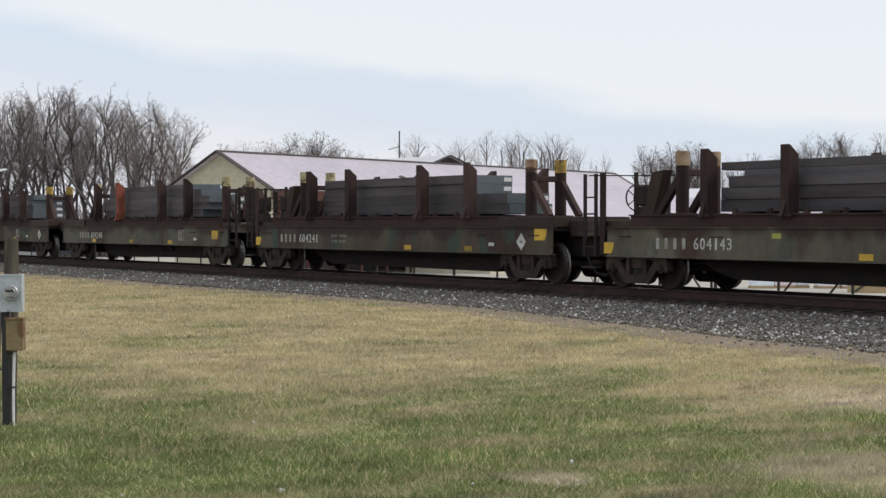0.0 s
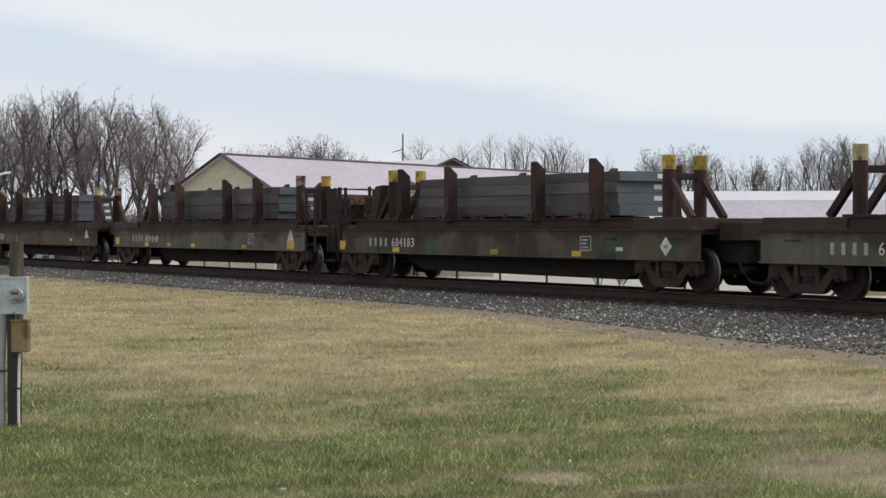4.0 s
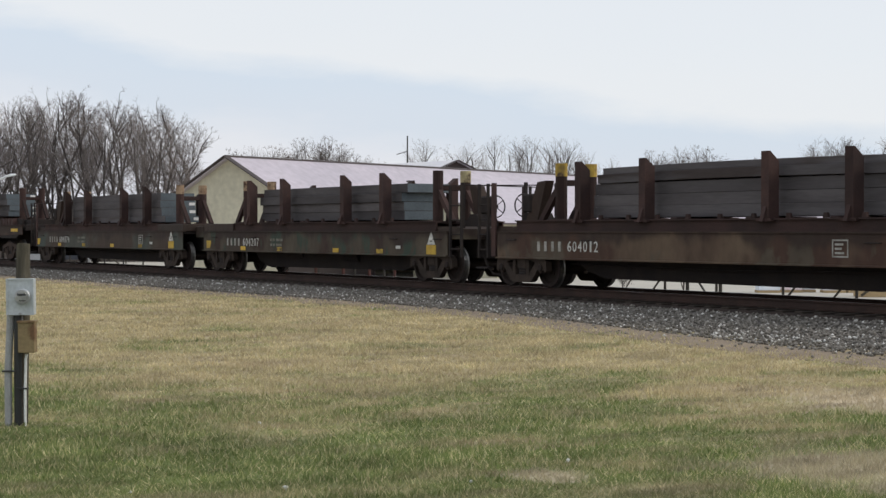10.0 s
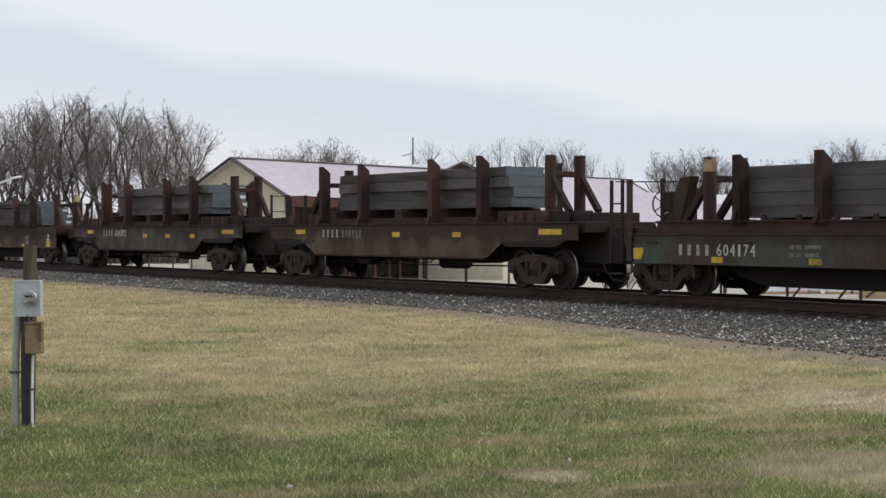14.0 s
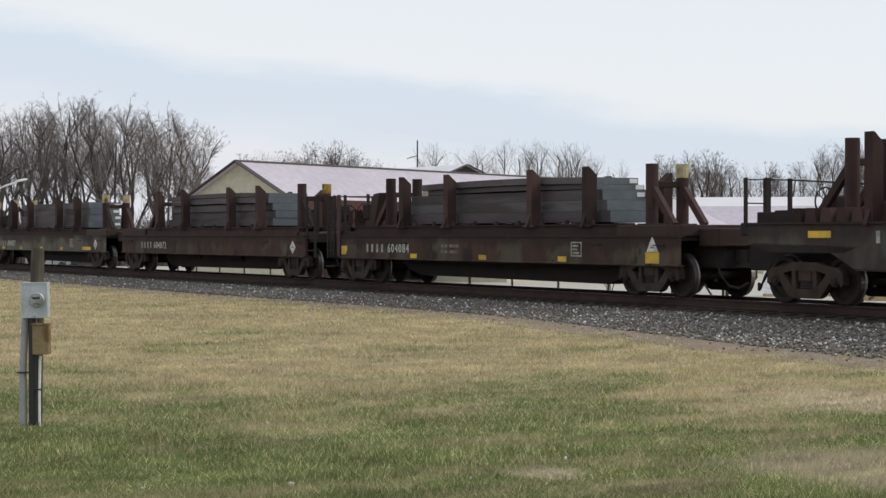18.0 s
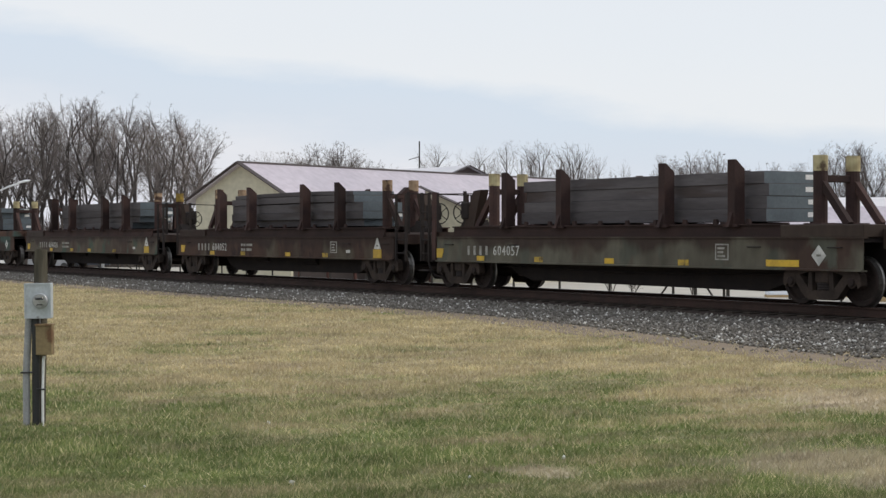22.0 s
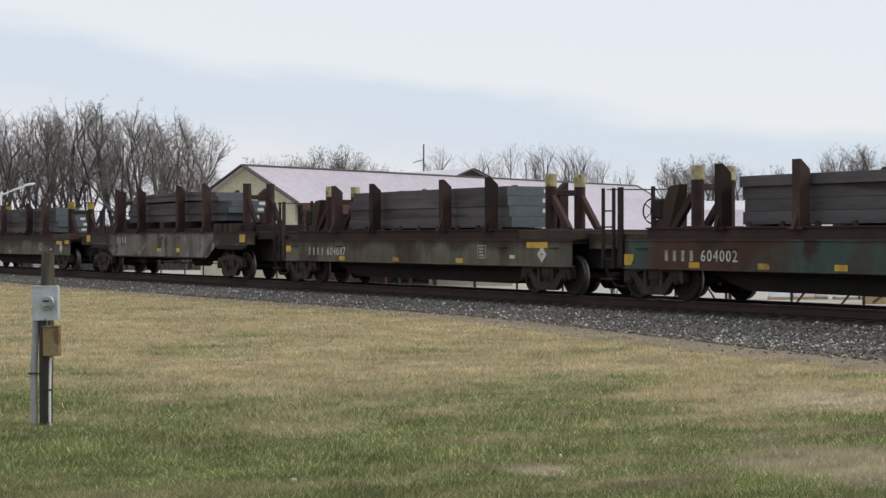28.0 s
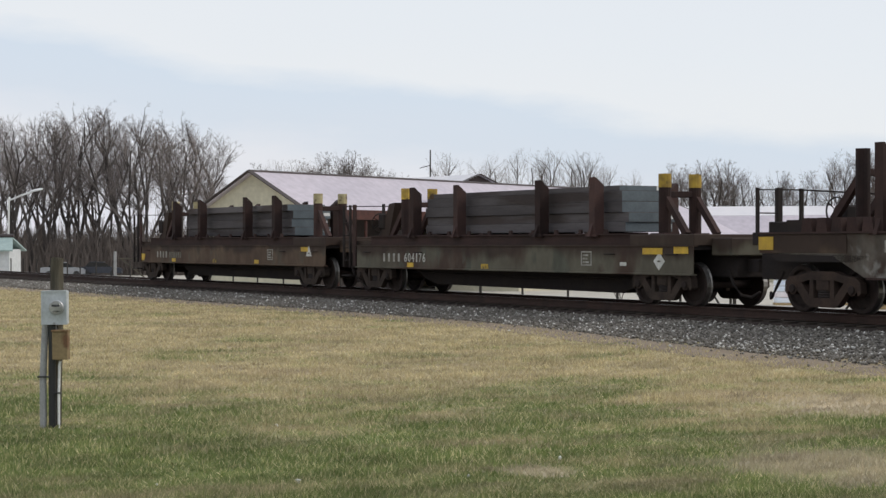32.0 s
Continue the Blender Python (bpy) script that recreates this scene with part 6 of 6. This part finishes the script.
def stone_mesh(px, py, pz, radius):
    """Squashed octahedra with jittered corners, turned at random, one at each place."""
    n = len(px)
    v = oct_v[None] * rng.uniform(0.6, 1.25, (n, 6, 1))
    v[:, :, 2] *= 0.75
    turn = rng.uniform(0, math.tau, n)
    c, s = np.cos(turn)[:, None], np.sin(turn)[:, None]
    v = np.stack([v[:, :, 0] * c - v[:, :, 1] * s, v[:, :, 0] * s + v[:, :, 1] * c, v[:, :, 2] + 0.35 * v[:, :, 0] * rng.uniform(-1, 1, (n, 1))], axis=2) * radius[:, None, None]
    v += np.stack([px, py, pz], axis=1)[:, None, :]
    return v.reshape(-1, 3), (oct_f[None] + 6 * np.arange(n)[:, None, None]).reshape(-1, 3)


v, f = stone_mesh(sx, yy, zz, size)
M_STONES = island_mat("crushed_stone", [(0.0, (0.098, 0.087, 0.073)), (0.5, (0.168, 0.154, 0.134)), (0.93, (0.255, 0.237, 0.21)), (0.97, (0.70, 0.68, 0.64))])
scatter("ballast_stones", v, f, M_STONES, "grey crushed stones with a few white ones", "ballast")

# paler stones lie in small drifts along the foot of the ballast
drift = [spot(sd, ah) for sd, ah in ((-1.3, 46.5), (1.7, 41.6), (0.6, 43.6), (4.75, 29.4), (5.05, 28.2), (5.7, 28.6), (-7.5, 62.0), (3.2, 35.0))]
px = np.concatenate([rng.normal(p.x, 0.75, 20) for p in drift])
py = np.concatenate([rng.normal(p.y, 0.30, 20) for p in drift])
M_WHITESTONE = island_mat("white_stone", [(0.0, (0.36, 0.35, 0.33)), (0.6, (0.58, 0.57, 0.54)), (1.0, (0.78, 0.77, 0.74))])
v, f = stone_mesh(px, py, np.array([max(LAWN + 0.01, LAWN + 0.01 + (0.10 * (y - toe(x)) / -toe(x))) for x, y in zip(px, py)]) + 0.03, rng.uniform(0.018, 0.042, len(px)))
scatter("pale_stones", v, f, M_WHITESTONE, "pale limestone pieces in the grey ballast", "ballast")

# a strip of bare brown soil between the stones and the grass
M_SOIL = mat("brown_verge_soil", (0.275, 0.22, 0.162), (0.215, 0.172, 0.128), 0.95, scale=1.5, grain=18, bump=0.4)
bm = bmesh.new()
edge = []
for x in [-130 + 1.0 * i for i in range(125)]:
    jag = 0.25 * noise.noise((x * 0.6, 3.0, 0)) + 0.12 * noise.noise((x * 2.1, 7.0, 0))
    edge.append([bm.verts.new((x, y, ground_height(x, y) + 0.006)) for y in (toe(x) + 0.3, toe(x) - 1.0 + 2 * jag)])
for a, b in zip(edge, edge[1:]):
    bm.faces.new((a[0], a[1], b[1], b[0]))
tagged(new("verge", mesh_of(bm, "verge", M_SOIL)), "bare brown soil beside the ballast", "verge", kind="structure")

# blades of grass over the part of the lawn before the camera
N = 300000
ah = 10.2 + 62 * rng.random(N) ** 1.9
sd = rng.uniform(-0.31, 0.31, N) * ah
px = STAND.x + RIGHT.x * sd + AHEAD.x * ah
py = STAND.y + RIGHT.y * sd + AHEAD.y * ah
tl = np.array([toe(x) for x in px])
keep = (py < tl - 1.7 + 1.9 * rng.random(N) ** 1.2)
px, py, ah = px[keep], py[keep], ah[keep]
N = len(px)
pz = np.array([ground_height(x, y) for x, y in zip(px, py)])
hgt = rng.uniform(0.025, 0.065, N) * (1 + 0.25 * np.sin(px * 1.7) * np.cos(py * 1.3))
wid = rng.uniform(0.0035, 0.0075, N) * (ah / 13)
ang = rng.uniform(0, math.tau, N)
lean = rng.normal(0, 0.032, (N, 2))
base = np.stack([px, py, pz], axis=1)
du = np.stack([np.cos(ang) * wid, np.sin(ang) * wid, np.zeros(N)], axis=1)
tip = base + np.stack([lean[:, 0], lean[:, 1], hgt], axis=1)
v = np.stack([base - du, base + du, tip], axis=1).reshape(-1, 3)
f = np.arange(3 * N).reshape(-1, 3)
DRY = [(0.0, (0.44, 0.362, 0.212)), (0.5, (0.53, 0.450, 0.265)), (1.0, (0.66, 0.57, 0.36))]
FRESH = [(0.0, (0.120, 0.162, 0.052)), (0.64, (0.208, 0.250, 0.085)), (0.84, (0.45, 0.415, 0.215)), (1.0, (0.64, 0.565, 0.35))]
M_GRASS = island_mat("grass_blades", DRY, 0.9, FRESH)
scatter("grass", v, f, M_GRASS, "short patchy grass, straw-coloured and green", "grass")

# the soil under the blades takes the same patches
nt = M_LAWN.node_tree
old = nt.nodes["Principled BSDF"].inputs["Base Color"].links[0].from_socket
dry, green = nt.nodes.new("ShaderNodeMix"), nt.nodes.new("ShaderNodeMix")
for n, col in ((dry, (0.40, 0.33, 0.195, 1)), (green, (0.145, 0.17, 0.06, 1))):
    n.data_type = "RGBA"
    n.inputs[0].default_value = 0.88
    nt.links.new(old, n.inputs[6])
    n.inputs[7].default_value = col
nt.links.new(patch_mix(nt, dry.outputs[2], green.outputs[2]), nt.nodes["Principled BSDF"].inputs["Base Color"])

# pale scraps lying in the grass
for sd, ah, r in ((-1.05, 12.3, 0.022), (0.95, 13.7, 0.02), (-2.05, 12.1, 0.012), (0.2, 12.6, 0.013), (-1.6, 16.2, 0.02)):
    p = spot(sd, ah)
    bm = bmesh.new()
    bmesh.ops.create_icosphere(bm, subdivisions=1, radius=r)
    for vv in bm.verts:
        vv.co *= rnd.uniform(0.7, 1.2)
    ob = tagged(new("pebble", mesh_of(bm, "pebble", M_WHITE)), "small white pebble lying in the grass", "pebble", "white pebbles in the grass")
    ob.location = (p.x, p.y, ground_height(p.x, p.y) + 0.02)


# ---- what moves ----
def motions():
    times = [0, 4, 8, 12, 16, 20, 24, 28, 32]
    for ob, x in CARS + SLABS:
        walk(ob, [(t, pose(x + rolled(t), 0, 0)) for t in times])
    for w in AXLES:
        x, y, z = w.location
        walk(w, [(k / 15, Matrix.Translation((x, y, z)) @ Matrix.Rotation((rolled(k / 15) / 0.457) % math.tau, 4, "Y")) for k in range(481)])


motions()
